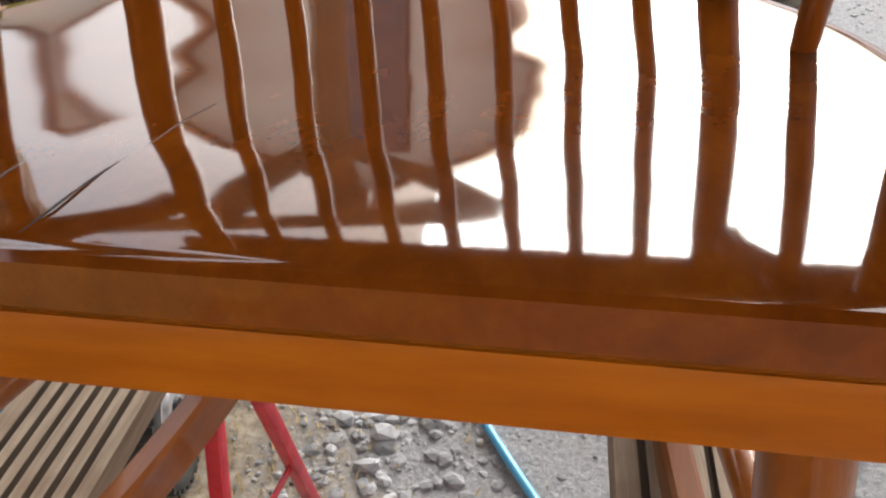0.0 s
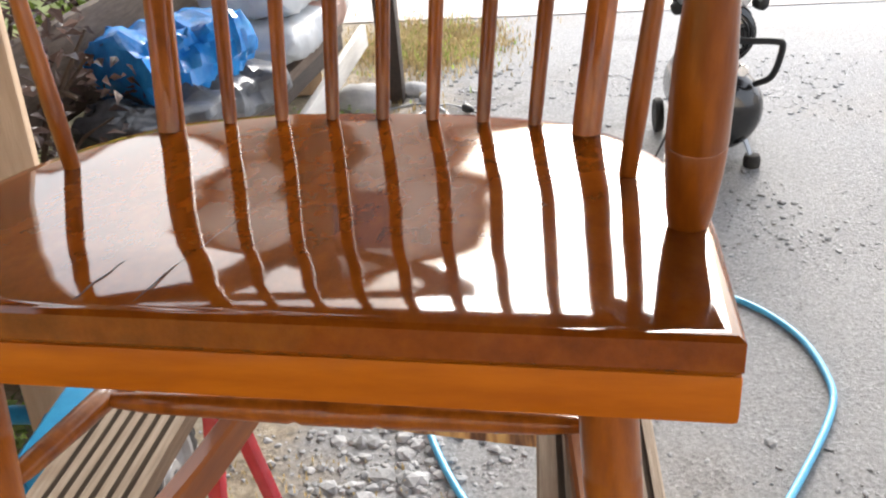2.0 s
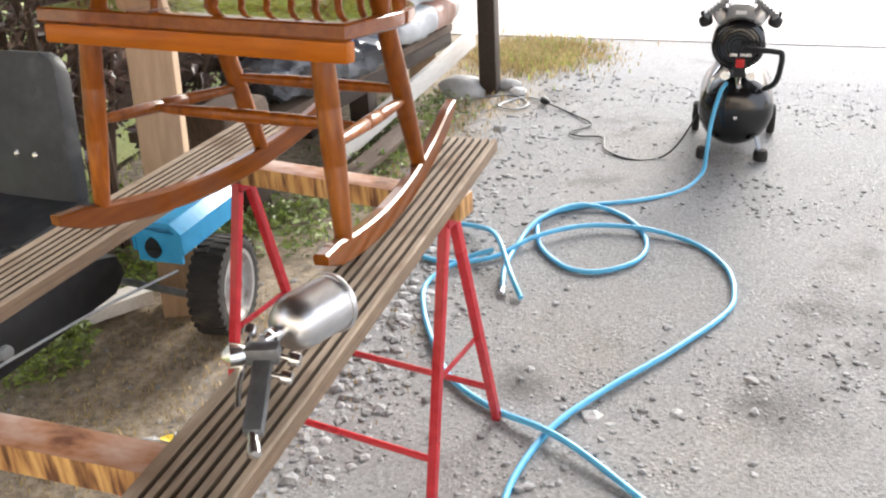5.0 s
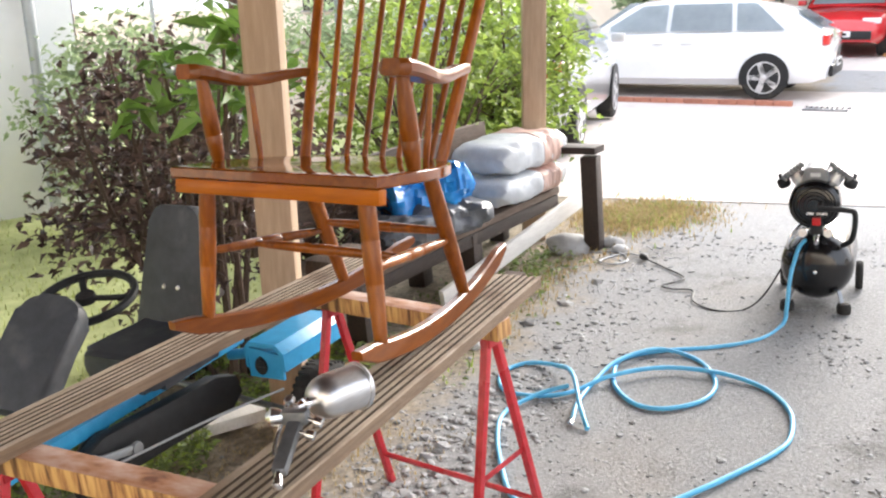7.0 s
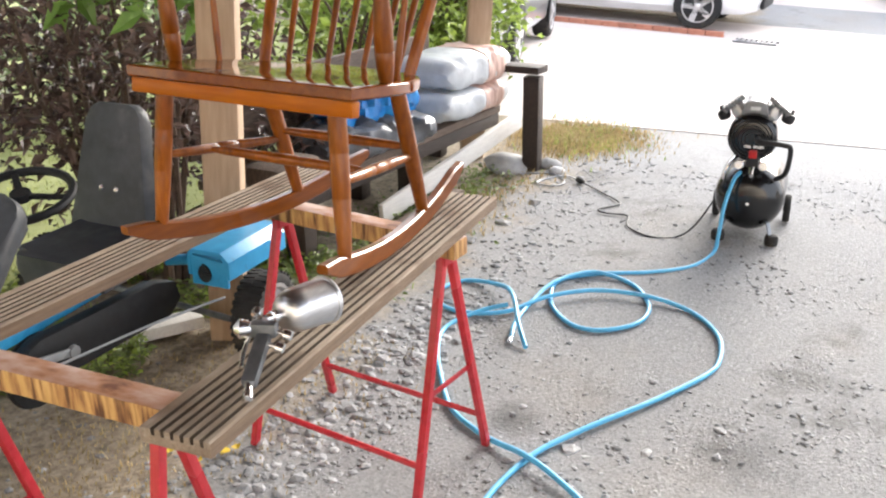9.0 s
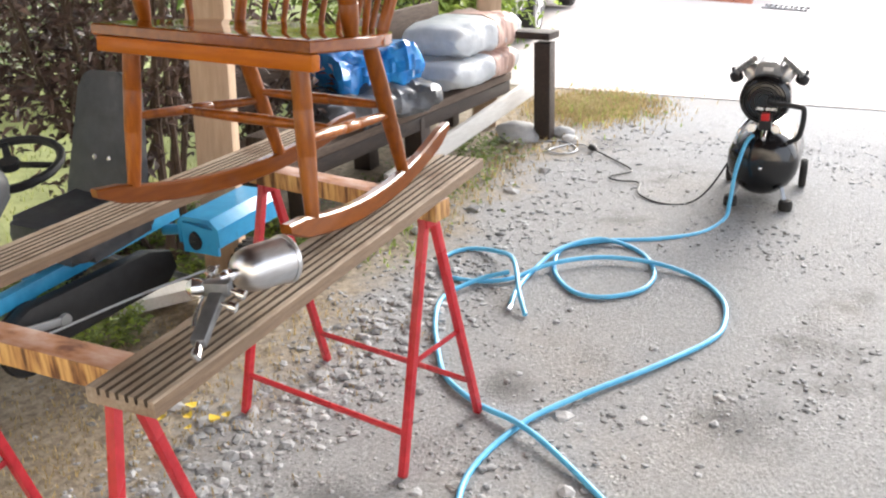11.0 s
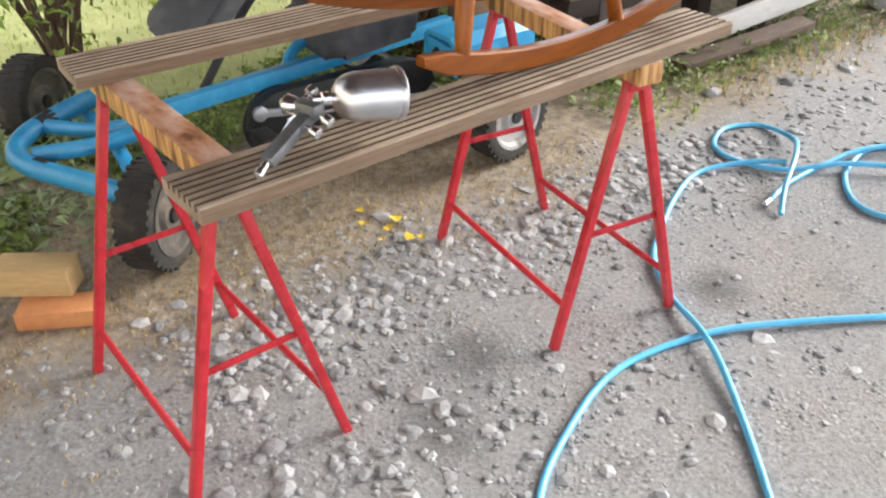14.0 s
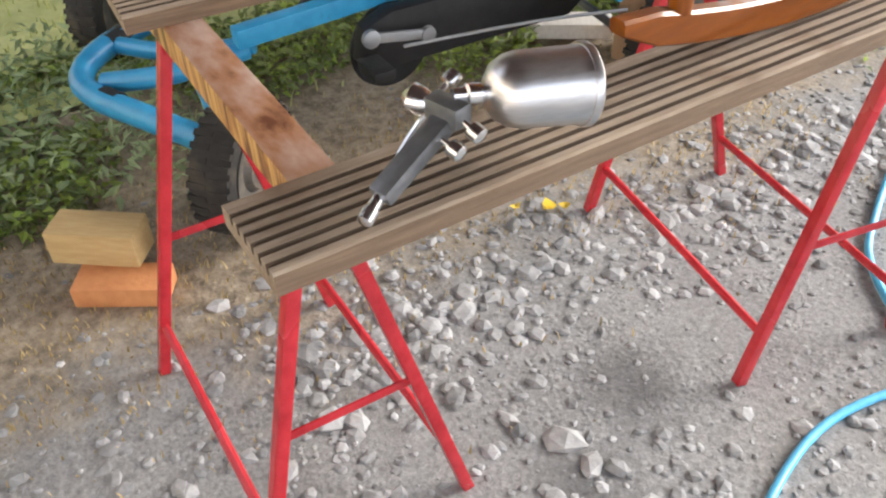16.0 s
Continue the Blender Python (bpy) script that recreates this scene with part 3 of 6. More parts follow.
def seat_dish(x, y):
    """Depth of the saddled hollow and the raised pommel at the front."""
    r = (((x + 0.02) / 0.25) ** 2 + ((y - 0.24) / 0.21) ** 2)
    d = 0.0060 * max(0.0, 1 - r) ** 1.5
    d += 0.0022 * max(0.0, 1 - y / 0.035) ** 2
    d -= 0.0035 * math.exp(-(((x + 0.03) / 0.04) ** 2)) * max(0.0, 1 - y / 0.24) ** 1.5
    return d


def make_seat():
    out = seat_outline()
    bm = B()
    lo = [bm.verts.new((x * 0.985, 0.22 + (y - 0.22) * 0.985, -0.027)) for x, y in out]
    mid = [bm.verts.new((x, y, -0.023)) for x, y in out]
    hi = [bm.verts.new((x, y, -0.003 - 0.002 * max(0.0, 1 - y / 0.035) ** 2)) for x, y in out]
    n = len(out)
    rows = [lo, mid, hi]
    for s in (0.985, 0.95, 0.88, 0.8, 0.7, 0.6, 0.5, 0.4, 0.3, 0.2, 0.1):
        row = []
        for x, y in out:
            px, py = x * s, 0.2 + (y - 0.2) * s
            row.append(bm.verts.new((px, py, -seat_dish(px, py) + 0.0006 * noise.noise(Vector((px * 14, py * 14, 2))))))
        rows.append(row)
    for a, b in zip(rows, rows[1:]):
        for k in range(n):
            bm.faces.new((a[k], a[(k + 1) % n], b[(k + 1) % n], b[k]))
    c = bm.verts.new((0, 0.2, -seat_dish(0, 0.2)))
    for k in range(n):
        bm.faces.new((rows[-1][k], rows[-1][(k + 1) % n], c))
    bm.faces.new(lo[::-1])
    bm.transform(SEAT)
    return bm


seat = part("seat", make_seat(), M["varnish_seat"], chair, "saddled seat with a wet-looking varnish")
for (x0, y0), (x1, y1) in (((-0.079, 0.012), (-0.068, 0.158)), ((-0.119, 0.012), (-0.113, 0.076))):
    bm = B()
    pts = [(x0 + (x1 - x0) * k / 8 + 0.0009 * math.sin(k * 1.7), y0 + (y1 - y0) * k / 8) for k in range(9)]
    tube(bm, [SEAT @ Vector((x, y, 0.0002 - seat_dish(x, y))) for x, y in pts], [0.0002] + [0.0006] * 7 + [0.0002], 5)
    part("crack", bm, M["varnish_dark"], seat, "dark drying crack in the seat")
bm = B()
box(bm, (-0.002, 0.017, -0.0435), (0.562, 0.028, 0.032), SEAT, 0.004)
part("apron", bm, M["varnish_apron"], chair, "bright orange-brown front apron")

LEG = [(0.0165, 0.0), (0.0190, 0.10), (0.0200, 0.345), (0.0193, 0.352), (0.0200, 0.359), (0.0195, 0.62), (0.0186, 0.627), (0.0192, 0.634), (0.0150, 1.0)]
LC = -0.020


def turned(name, a, b, prof, seg=14, material="varnish_up", label=""):
    """A turned part between a and b (chair frame): profile radii along its length."""
    bm = B()
    ln = (Vector(b) - Vector(a)).length
    lathe(bm, [(r, t * ln) for r, t in prof], seg, along(a, b))
    return part(name, bm, M[material], chair, label)


def rocker_z(y, lift=0.0):
    return y * y / 2.62 + lift


def rocker_x(side, y):
    t = (y + 0.433) / 0.816
    return LC + side * (0.265 - 0.112 * t)


legs = {}
for side in (-1, 1):
    ft = SEAT @ Vector((LC + side * 0.222, 0.062, -0.022))
    fb = Vector((rocker_x(side, -0.335), -0.335, rocker_z(-0.335, 0.040)))
    bt = SEAT @ Vector((LC + side * 0.19, 0.355, -0.02))
    bb = Vector((rocker_x(side, 0.105), 0.105, rocker_z(0.105, 0.040)))
    legs[side] = (ft, fb, bt, bb)
    turned("leg", ft, fb, LEG)
    turned("leg", bt, bb, LEG)
    bm = B()
    pts = [(rocker_x(side, y), y, 0) for y in [-0.435 + 0.825 * k / 28 for k in range(29)]]
    rings = []
    for k, (x, y, _) in enumerate(pts):
        h = 0.044 * (1.0 if 1 < k < 27 else (0.72 if k in (1, 27) else 0.45))
        zb = rocker_z(y) + 0.0008 + (0.044 - h) * 0.5
        w = 0.0125
        d = Vector((rocker_x(side, y + 0.01) - x, 0.01, 0)).normalized()
        o = Vector((d.y, -d.x, 0))
        c = Vector((x, y, 0))
        rings.append([bm.verts.new(c + o * ox + Vector((0, 0, zb + oz))) for ox, oz in ((-w, 0.003), (-w + 0.003, 0), (w - 0.003, 0), (w, 0.003), (w, h - 0.004), (w - 0.004, h), (-w + 0.004, h), (-w, h - 0.004))])
    for a, b in zip(rings, rings[1:]):
        for k in range(8):
            bm.faces.new((a[k], a[(k + 1) % 8], b[(k + 1) % 8], b[k]))
    bm.faces.new(rings[0][::-1])
    bm.faces.new(rings[-1])
    bmesh.ops.recalc_face_normals(bm, faces=bm.faces)
    part("rocker", bm, M["varnish_long"], chair, "curved rocker with a pale glossy top edge")
TAPER = [(0.006, 0.0), (0.010, 0.10), (0.0125, 0.4), (0.0105, 0.415), (0.013, 0.43), (0.013, 0.57), (0.0105, 0.585), (0.0125, 0.60), (0.010, 0.90), (0.006, 1.0)]
mids = {}
for side in (-1, 1):
    ft, fb, bt, bb = legs[side]
    a, b = ft.lerp(fb, 0.53), bt.lerp(bb, 0.55)
    mids[side] = a.lerp(b, 0.36)
    turned("side_stretcher", a, b, TAPER)
turned("cross_stretcher", mids[-1], mids[1], TAPER)
turned("back_stretcher", legs[-1][2].lerp(legs[-1][3], 0.48), legs[1][2].lerp(legs[1][3], 0.48), TAPER)

BC = -0.018
# back: two stiles, seven spindles, top rail
RAIL = lambda x: Vector((-0.017 + x, 0.583 + 0.030 * (1 - (x / 0.3) ** 2), 0.6455 - 0.012 * (1 - (x / 0.3) ** 2)))
STILE = [(0.0115, 0.0), (0.0140, 0.02), (0.0148, 0.3), (0.0128, 0.7), (0.0105, 1.0)]
ROD = [(0.0058, 0.0), (0.0072, 0.03), (0.0085, 0.3), (0.0075, 0.7), (0.0058, 1.0)]
for side in (-1, 1):
    turned("stile", SEAT @ Vector((BC + side * 0.204, 0.383, -0.012)), SEAT @ RAIL(side * 0.272), STILE, 12)
for k in range(7):
    u = (k - 3) / 4.0
    base = Vector((BC + u * 0.206, 0.398 + 0.036 * (1 - u * u), -0.012))
    turned("spindle", SEAT @ base, SEAT @ RAIL(u * 0.275), ROD, 10)
bm = B()
rings = []
N = 28
for k in range(N + 1):
    u = -1 + 2 * k / N
    x = 0.318 * u
    c = RAIL(x)
    ear = 0.016 * max(0.0, (abs(u) - 0.72) / 0.28) ** 1.3
    lo, hi = -0.012 + 0.010 * u * u, 0.060 + ear - 0.002 * (1 - u * u)
    if abs(u) > 0.97:
        lo, hi = lo + 0.012, hi - 0.010
    w = 0.0115
    rings.append([bm.verts.new(SEAT @ (c + Vector((0, oy, oz)))) for oy, oz in ((-w, lo + 0.005), (-w + 0.004, lo), (w - 0.004, lo), (w, lo + 0.005), (w + 0.010, hi - 0.006), (w + 0.005, hi), (-w + 0.014, hi), (-w + 0.009, hi - 0.006))])
for a, b in zip(rings, rings[1:]):
    for k in range(8):
        bm.faces.new((a[k], a[(k + 1) % 8], b[(k + 1) % 8], b[k]))
bm.faces.new(rings[0][::-1])
bm.faces.new(rings[-1])
bmesh.ops.recalc_face_normals(bm, faces=bm.faces)
part("top_rail", bm, M["varnish"], chair, "broad bowed top rail with raised ends")

# arms on a turned post and a spindle each
POST = [(0.0125, 0.0), (0.0165, 0.10), (0.0190, 0.22), (0.0203, 0.335), (0.0196, 0.342), (0.0203, 0.349), (0.0198, 0.6), (0.0160, 0.85), (0.0135, 1.0)]
for side in (-1, 1):
    fore, aft = Vector((LC + side * 0.288, 0.068, 0.195)), Vector((LC + side * 0.236, 0.447, 0.198))
    turned("arm_post", SEAT @ Vector((LC + side * 0.280, 0.160, -0.006)), SEAT @ (fore.lerp(aft, 0.13)), POST, 16)
    turned("arm_spindle", SEAT @ Vector((LC + side * 0.241, 0.264, -0.008)), SEAT @ fore.lerp(aft, 0.5), ROD, 10)
    bm = B()
    rings = []
    for k in range(25):
        t = k / 24
        c = fore.lerp(aft, t)
        c.x += side * 0.014 * math.sin(t * math.pi)
        c.z += 0.010 * math.cos(t * 2 * math.pi) + 0.004
        w = 0.034 * (0.55 + 0.45 * math.cos(min(1, t * 1.35) * math.pi * 0.9)) * 0.75 + 0.014
        if k == 0:
            w *= 0.55
        h = 0.011 + 0.006 * (1 - t)
        rings.append([bm.verts.new(SEAT @ (c + Vector((ox * w, 0, oz * h)))) for ox, oz in ((-1, -0.5), (-0.8, -1), (0.8, -1), (1, -0.5), (1, 0.5), (0.8, 1), (-0.8, 1), (-1, 0.5))])
    for a, b in zip(rings, rings[1:]):
        for k in range(8):
            bm.faces.new((a[k], a[(k + 1) % 8], b[(k + 1) % 8], b[k]))
    bm.faces.new(rings[0][::-1])
    bm.faces.new(rings[-1])
    bmesh.ops.recalc_face_normals(bm, faces=bm.faces)
    part("armrest", bm, M["varnish_long"], chair, "scrolled glossy armrest")

# ---- spray gun lying on the board ----
gun = thing("spray_gun", "steel cup spray gun lying on the grooved board", "spray gun", on_yard(-0.022, 0.262, TOP, rz=0))
cup_axis = along((-0.006, -0.008, 0.094), (0.019, 0.105, 0.080))
bm = B()
lathe(bm, [(0.010, 0.010), (0.020, 0.013), (0.031, 0.021), (0.038, 0.033), (0.0412, 0.048), (0.0425, 0.112), (0.043, 0.114), (0.043, 0.118), (0.040, 0.119)], 32, cup_axis)
part("cup", bm, M["steel"], gun, "polished steel paint cup")
bm = B()
lathe(bm, [(0.008, -0.026), (0.0085, -0.012), (0.012, -0.010), (0.012, 0.002), (0.009, 0.012)], 14, cup_axis)
part("neck", bm, M["chrome"], gun, "short chrome neck under the cup")
bm = B()
lathe(bm, [(0.0, 0.116), (0.045, 0.116), (0.0462, 0.119), (0.0462, 0.124), (0.044, 0.1265), (0.012, 0.129), (0.0, 0.129)], 32, cup_axis)
part("lid", bm, M["steel"], gun, "rolled steel rim and lid")
bm = B()
body_a, body_b = Vector((-0.010, -0.036, 0.078)), Vector((0.024, -0.142, 0.034))
bar(bm, body_a, body_b, 0.026, 0.020, bevel=0.005)
part("handle", bm, M["greymetal"], gun, "dull grey cast grip")
bm = B()
bar(bm, (-0.032, -0.048, 0.084), (0.014, -0.034, 0.084), 0.026, 0.026, bevel=0.006)
part("gun_body", bm, M["greymetal"], gun)
bm = B()
lathe(bm, [(0.007, 0), (0.007, 0.02), (0.009, 0.021), (0.009, 0.035), (0.006, 0.037)], 12, along((0.022, -0.138, 0.036), (0.040, -0.170, 0.022)))
part("air_inlet", bm, M["chrome"], gun, "chrome hose nipple")
bm = B()
lathe(bm, [(0.012, 0), (0.016, 0.008), (0.018, 0.02), (0.013, 0.024), (0.006, 0.03)], 16, along((-0.03, -0.050, 0.084), (-0.062, -0.072, 0.088)))
part("nozzle", bm, M["chrome"], gun, "chrome air cap")
for a, b in (((-0.034, -0.036, 0.090), (-0.040, -0.010, 0.102)), ((0.012, -0.036, 0.080), (0.046, -0.028, 0.070)), ((0.010, -0.060, 0.066), (0.040, -0.052, 0.058))):
    bm = B()
    lathe(bm, [(0.004, 0), (0.004, 0.012), (0.0095, 0.014), (0.0105, 0.02), (0.0095, 0.028), (0.006, 0.03)], 12, along(a, b))
    part("knob", bm, M["chrome"], gun)
bm = B()
tube(bm, smooth_path([(-0.012, -0.022, 0.094), (-0.030, -0.048, 0.076), (-0.031, -0.074, 0.052), (-0.022, -0.098, 0.034)], 5), [0.0042] * 15 + [0.005], 8)
part("trigger", bm, M["chrome"], gun, "curved chrome trigger")

# ---- compressor ----
comp = thing("air_compressor", "black portable air compressor with motor on top standing on gravel", "compressor", on_yard(0.488, 3.15, 0.0, rz=2))
bm = B()
lathe(bm, [(0.02, 0.0), (0.08, 0.008), (0.125, 0.035), (0.148, 0.075), (0.154, 0.11), (0.154, 0.40), (0.148, 0.435), (0.125, 0.475), (0.08, 0.502), (0.02, 0.51)], 36,
      along((0, 0.02, 0.205), (0, 0.52, 0.205)))
tank = part("tank", bm, M["black"], comp, "glossy black pressure tank")
bm = B()
lathe(bm, [(0.008, 0), (0.008, 0.008), (0.005, 0.010)], 8, along((0.0, 0.022, 0.20), (0.0, 0.0, 0.20)))
part("drain_plug", bm, M["chrome"], tank)
MZ = 0.490
bm = B()
lathe(bm, [(0.05, -0.018), (0.088, -0.013), (0.105, 0.0), (0.109, 0.02), (0.109, 0.10), (0.104, 0.115), (0.105, 0.26), (0.085, 0.28), (0.05, 0.29)], 36, along((-0.012, 0.075, MZ), (-0.012, 0.40, MZ)))
motor = part("motor", bm, M["black"], comp, "round black motor cover with vent rings")
for q in (0.030, 0.045, 0.060, 0.075, 0.088):
    bm = B()
    tube(bm, [(-0.012 + q * math.cos(a), 0.0575, MZ + q * math.sin(a)) for a in [2 * math.pi * k / 24 for k in range(24)]], 0.0022, 5, close=True)
    part("vent_ring", bm, M["plastic"], motor)
for x, w in ((-0.028, 0.03), (0.02, 0.045)):
    bm = B()
    box(bm, (x, 0.0575, MZ - 0.035), (w, 0.003, 0.012), bevel=0.0008)
    part("name_bar", bm, M["whiteplastic"], motor, "pale printed bar on the motor cover")
bm = B()
prism(bm, [(-0.058, 0.0), (0.058, 0.0), (0.046, 0.052), (0.030, 0.064), (-0.030, 0.064), (-0.046, 0.052)], 0.15, Matrix.Translation((-0.012, 0.25, MZ + 0.098)) @ pose(0, 0, 0, 90, 0, 0), 0.006)
cover = part("top_cover", bm, M["greymetal"], comp, "silver grey motor top cover with a pale badge")
bm = B()
box(bm, (-0.012, 0.098, MZ + 0.128), (0.042, 0.004, 0.016), bevel=0.0008)
part("badge", bm, M["whiteplastic"], cover)
for side in (-1, 1):
    # a slim finned head sloping outward, its intake filter at the low end
    slope = pose(-0.012 + side * 0.098, 0.19, MZ + 0.132, 0, side * 40, 0)
    bm = B()
    box(bm, (0, 0, 0), (0.115, 0.07, 0.022), slope, 0.005)
    head = part("cylinder_head", bm, M["greymetal"], comp, "finned grey cylinder head sloping outward")
    for k in range(7):
        bm = B()
        box(bm, (-0.048 + 0.016 * k, 0, 0.0), (0.005, 0.082, 0.034), slope)
        part("fin", bm, M["greymetal"], head)
    bm = B()
    lathe(bm, [(0.028, -0.012), (0.036, 0.0), (0.036, 0.05), (0.030, 0.075)], 18, along((-0.012 + side * 0.045, 0.19, MZ + 0.06), (-0.012 + side * 0.085, 0.19, MZ + 0.115)))
    part("cylinder", bm, M["alloy"], comp, "bright ribbed cylinder under the head")
    bm = B()
    e = slope @ Vector((side * 0.062, 0, 0.0))
    f = slope @ Vector((side * 0.075, -0.01, -0.045))
    lathe(bm, [(0.010, -0.022), (0.013, -0.004), (0.025, 0.002), (0.029, 0.012), (0.029, 0.030), (0.022, 0.042), (0.008, 0.046)], 16, along(e, f))
    part("air_filter", bm, M["plastic"], comp, "black mushroom-shaped intake filter")
bm = B()
box(bm, (0.0, 0.075, 0.400), (0.052, 0.055, 0.075), bevel=0.006)
switch = part("pressure_switch", bm, M["plastic"], comp)
bm = B()
box(bm, (0.0, 0.045, 0.425), (0.034, 0.026, 0.034), bevel=0.005)
part("switch_knob", bm, M["redplastic"], switch, "bright red on-off knob")
for x in (-0.055, 0.048):
    bm = B()
    lathe(bm, [(0.020, 0), (0.021, 0.004), (0.021, 0.018), (0.018, 0.021)], 16, along((x, 0.055, 0.372), (x, 0.03, 0.375)))
    part("gauge", bm, M["chrome"], switch, "chrome pressure gauge")
bm = B()
box(bm, (0.052, 0.038, 0.345), (0.03, 0.004, 0.045), pose(0, 0, 0, -12, 0, 0), 0.001)
part("warning_label", bm, M["yellow"], comp, "yellow warning label")
bm = B()
box(bm, (0.052, 0.0345, 0.338), (0.031, 0.002, 0.028), pose(0, 0, 0, -12, 0, 0), 0.0005)
part("label_field", bm, M["whiteplastic"], comp, "white field of the warning label")
bm = B()
tube(bm, [(0.0, 0.09, 0.36), (0.0, 0.06, 0.35), (0.0, 0.03, 0.345), (0.004, 0.008, 0.335)], [0.012, 0.010, 0.010, 0.009], 10)
part("coupling", bm, M["chrome"], comp, "hose coupling")
bm = B()
tube(bm, smooth_path([(0.02, 0.10, 0.495), (0.02, -0.01, 0.498), (0.125, -0.03, 0.495), (0.155, -0.025, 0.475), (0.145, 0.02, 0.36), (0.105, 0.08, 0.31)], 5), 0.0115, 10)
part("carry_handle", bm, M["plastic"], comp, "bent black carrying handle")
bm = B()
tube(bm, smooth_path([(-0.07, 0.09, 0.40), (-0.10, 0.05, 0.36), (-0.115, 0.06, 0.30), (-0.10, 0.12, 0.26)], 5), 0.008, 8)
part("delivery_pipe", bm, M["chrome"], comp, "bent metal delivery pipe")
for side in (-1, 1):
    bm = B()
    bar(bm, (side * 0.085, 0.10, 0.12), (side * 0.112, 0.06, 0.045), 0.018, 0.006, bevel=0.001)
    part("foot_bracket", bm, M["zinc"], comp)
    bm = B()
    lathe(bm, [(0.024, 0.0), (0.030, 0.006), (0.031, 0.03), (0.026, 0.048), (0.012, 0.052)], 16, Matrix.Translation((side * 0.118, 0.065, 0.0)))
    part("rubber_foot", bm, M["rubber"], comp, "black rubber foot")
    wheel = thing("wheel", "", "")
    wheel.parent = comp
    for key in ("label", "category"):
        if key in wheel:
            del wheel[key]
    bm = B()
    lathe(bm, [(0.035, -0.014), (0.062, -0.016), (0.068, -0.008), (0.068, 0.008), (0.062, 0.016), (0.035, 0.014)], 24, pose(side * 0.165, 0.43, 0.068, 0, 90, 0))
    part("tyre", bm, M["rubber"], wheel)
    bm = B()
    lathe(bm, [(0.01, -0.018), (0.036, -0.010), (0.036, 0.010), (0.01, 0.018)], 18, pose(side * 0.165, 0.43, 0.068, 0, 90, 0))
    part("hub", bm, M["plastic"], wheel)

# ---- hose and cables ----
HOSE = [(0.440, 3.201, 0.335), (0.420, 3.146, 0.31), (0.397, 3.086, 0.2), (0.390, 3.047, 0.08), (0.380, 2.998, 0.012), (0.317, 2.805, 0.01), (0.161, 2.672, 0.01), (-0.045, 2.571, 0.01),
        (-0.165, 2.447, 0.01), (-0.145, 2.272, 0.01), (-0.085, 2.151, 0.01), (0.015, 2.057, 0.01), (0.125, 2.062, 0.01), (0.230, 2.172, 0.01), (0.235, 2.338, 0.01), (0.128, 2.519, 0.01),
        (-0.045, 2.558, 0.024), (-0.165, 2.393, 0.026), (-0.200, 2.206, 0.012), (-0.200, 2.018, 0.01), (-0.170, 1.875, 0.012)]
HOSE_2 = [(-0.095, 1.821, 0.012), (-0.155, 1.919, 0.045), (-0.255, 2.118, 0.075), (-0.375, 2.272, 0.03), (-0.525, 2.304, 0.01), (-0.585, 2.183, 0.01), (-0.515, 2.040, 0.01), (-0.385, 2.018, 0.01), (-0.255, 2.084, 0.012),
          (-0.145, 2.239, 0.028), (0.015, 2.371, 0.026), (0.222, 2.393, 0.024), (0.401, 2.338, 0.01), (0.517, 2.183, 0.01), (0.553, 2.007, 0.01), (0.530, 1.865, 0.01), (0.395, 1.620, 0.01), (0.240, 1.381, 0.01),
          (0.137, 1.177, 0.01), (0.095, 0.911, 0.01), (0.170, 0.671, 0.01), (0.290, 0.471, 0.01), (0.490, 0.341, 0.01), (0.720, 0.431, 0.01), (0.760, 0.631, 0.01), (0.620, 0.791, 0.01), (0.471, 0.926, 0.01),
          (0.255, 1.091, 0.022), (0.126, 1.166, 0.026), (-0.015, 1.232, 0.01), (-0.165, 1.331, 0.01), (-0.255, 1.457, 0.01), (-0.375, 1.677, 0.01), (-0.425, 1.853, 0.012), (-0.355, 2.007, 0.025), (-0.255, 2.073, 0.045)]


def lay_hose(name, pts, r, material, label, category):
    bm = B()
    tube(bm, smooth_path(pts, 7), r, 10)
    t = solo(name, bm, M[material], label, category, YARD)
    return t


lay_hose("air_hose", HOSE, 0.0088, "hose", "light blue rubber air hose running from the compressor", "hose")
hose = lay_hose("air_hose", HOSE_2, 0.0088, "hose", "light blue rubber air hose lying in loose loops on gravel", "hose")
for a, b in (((-0.170, 1.875, 0.012), (-0.160, 1.826, 0.01)),):
    bm = B()
    lathe(bm, [(0.007, 0), (0.0085, 0.004), (0.0085, 0.02), (0.011, 0.022), (0.011, 0.04), (0.006, 0.045)], 10, along(a, b))
    solo("hose_coupling", bm, M["chrome"], "small metal quick coupling at the hose end", "coupling", YARD)
lay_hose("power_cable", [(0.345, 3.306, 0.2), (0.265, 3.218, 0.06), (0.185, 3.151, 0.006), (0.065, 3.119, 0.006), (-0.055, 3.218, 0.006), (-0.095, 3.372, 0.006), (-0.195, 3.372, 0.006), (-0.255, 3.416, 0.006), (-0.175, 3.547, 0.006), (-0.315, 3.702, 0.006), (-0.455, 3.822, 0.012)],
         0.0042, "cable", "thin black power cable snaking over gravel", "cable")
bm = B()
lathe(bm, [(0.008, 0), (0.016, 0.012), (0.019, 0.03), (0.019, 0.05), (0.008, 0.056)], 12, along((-0.445, 3.812, 0.018), (-0.495, 3.856, 0.02)))
solo("cable_plug", bm, M["cable"], "black plug joining two cables on the ground", "plug", YARD)
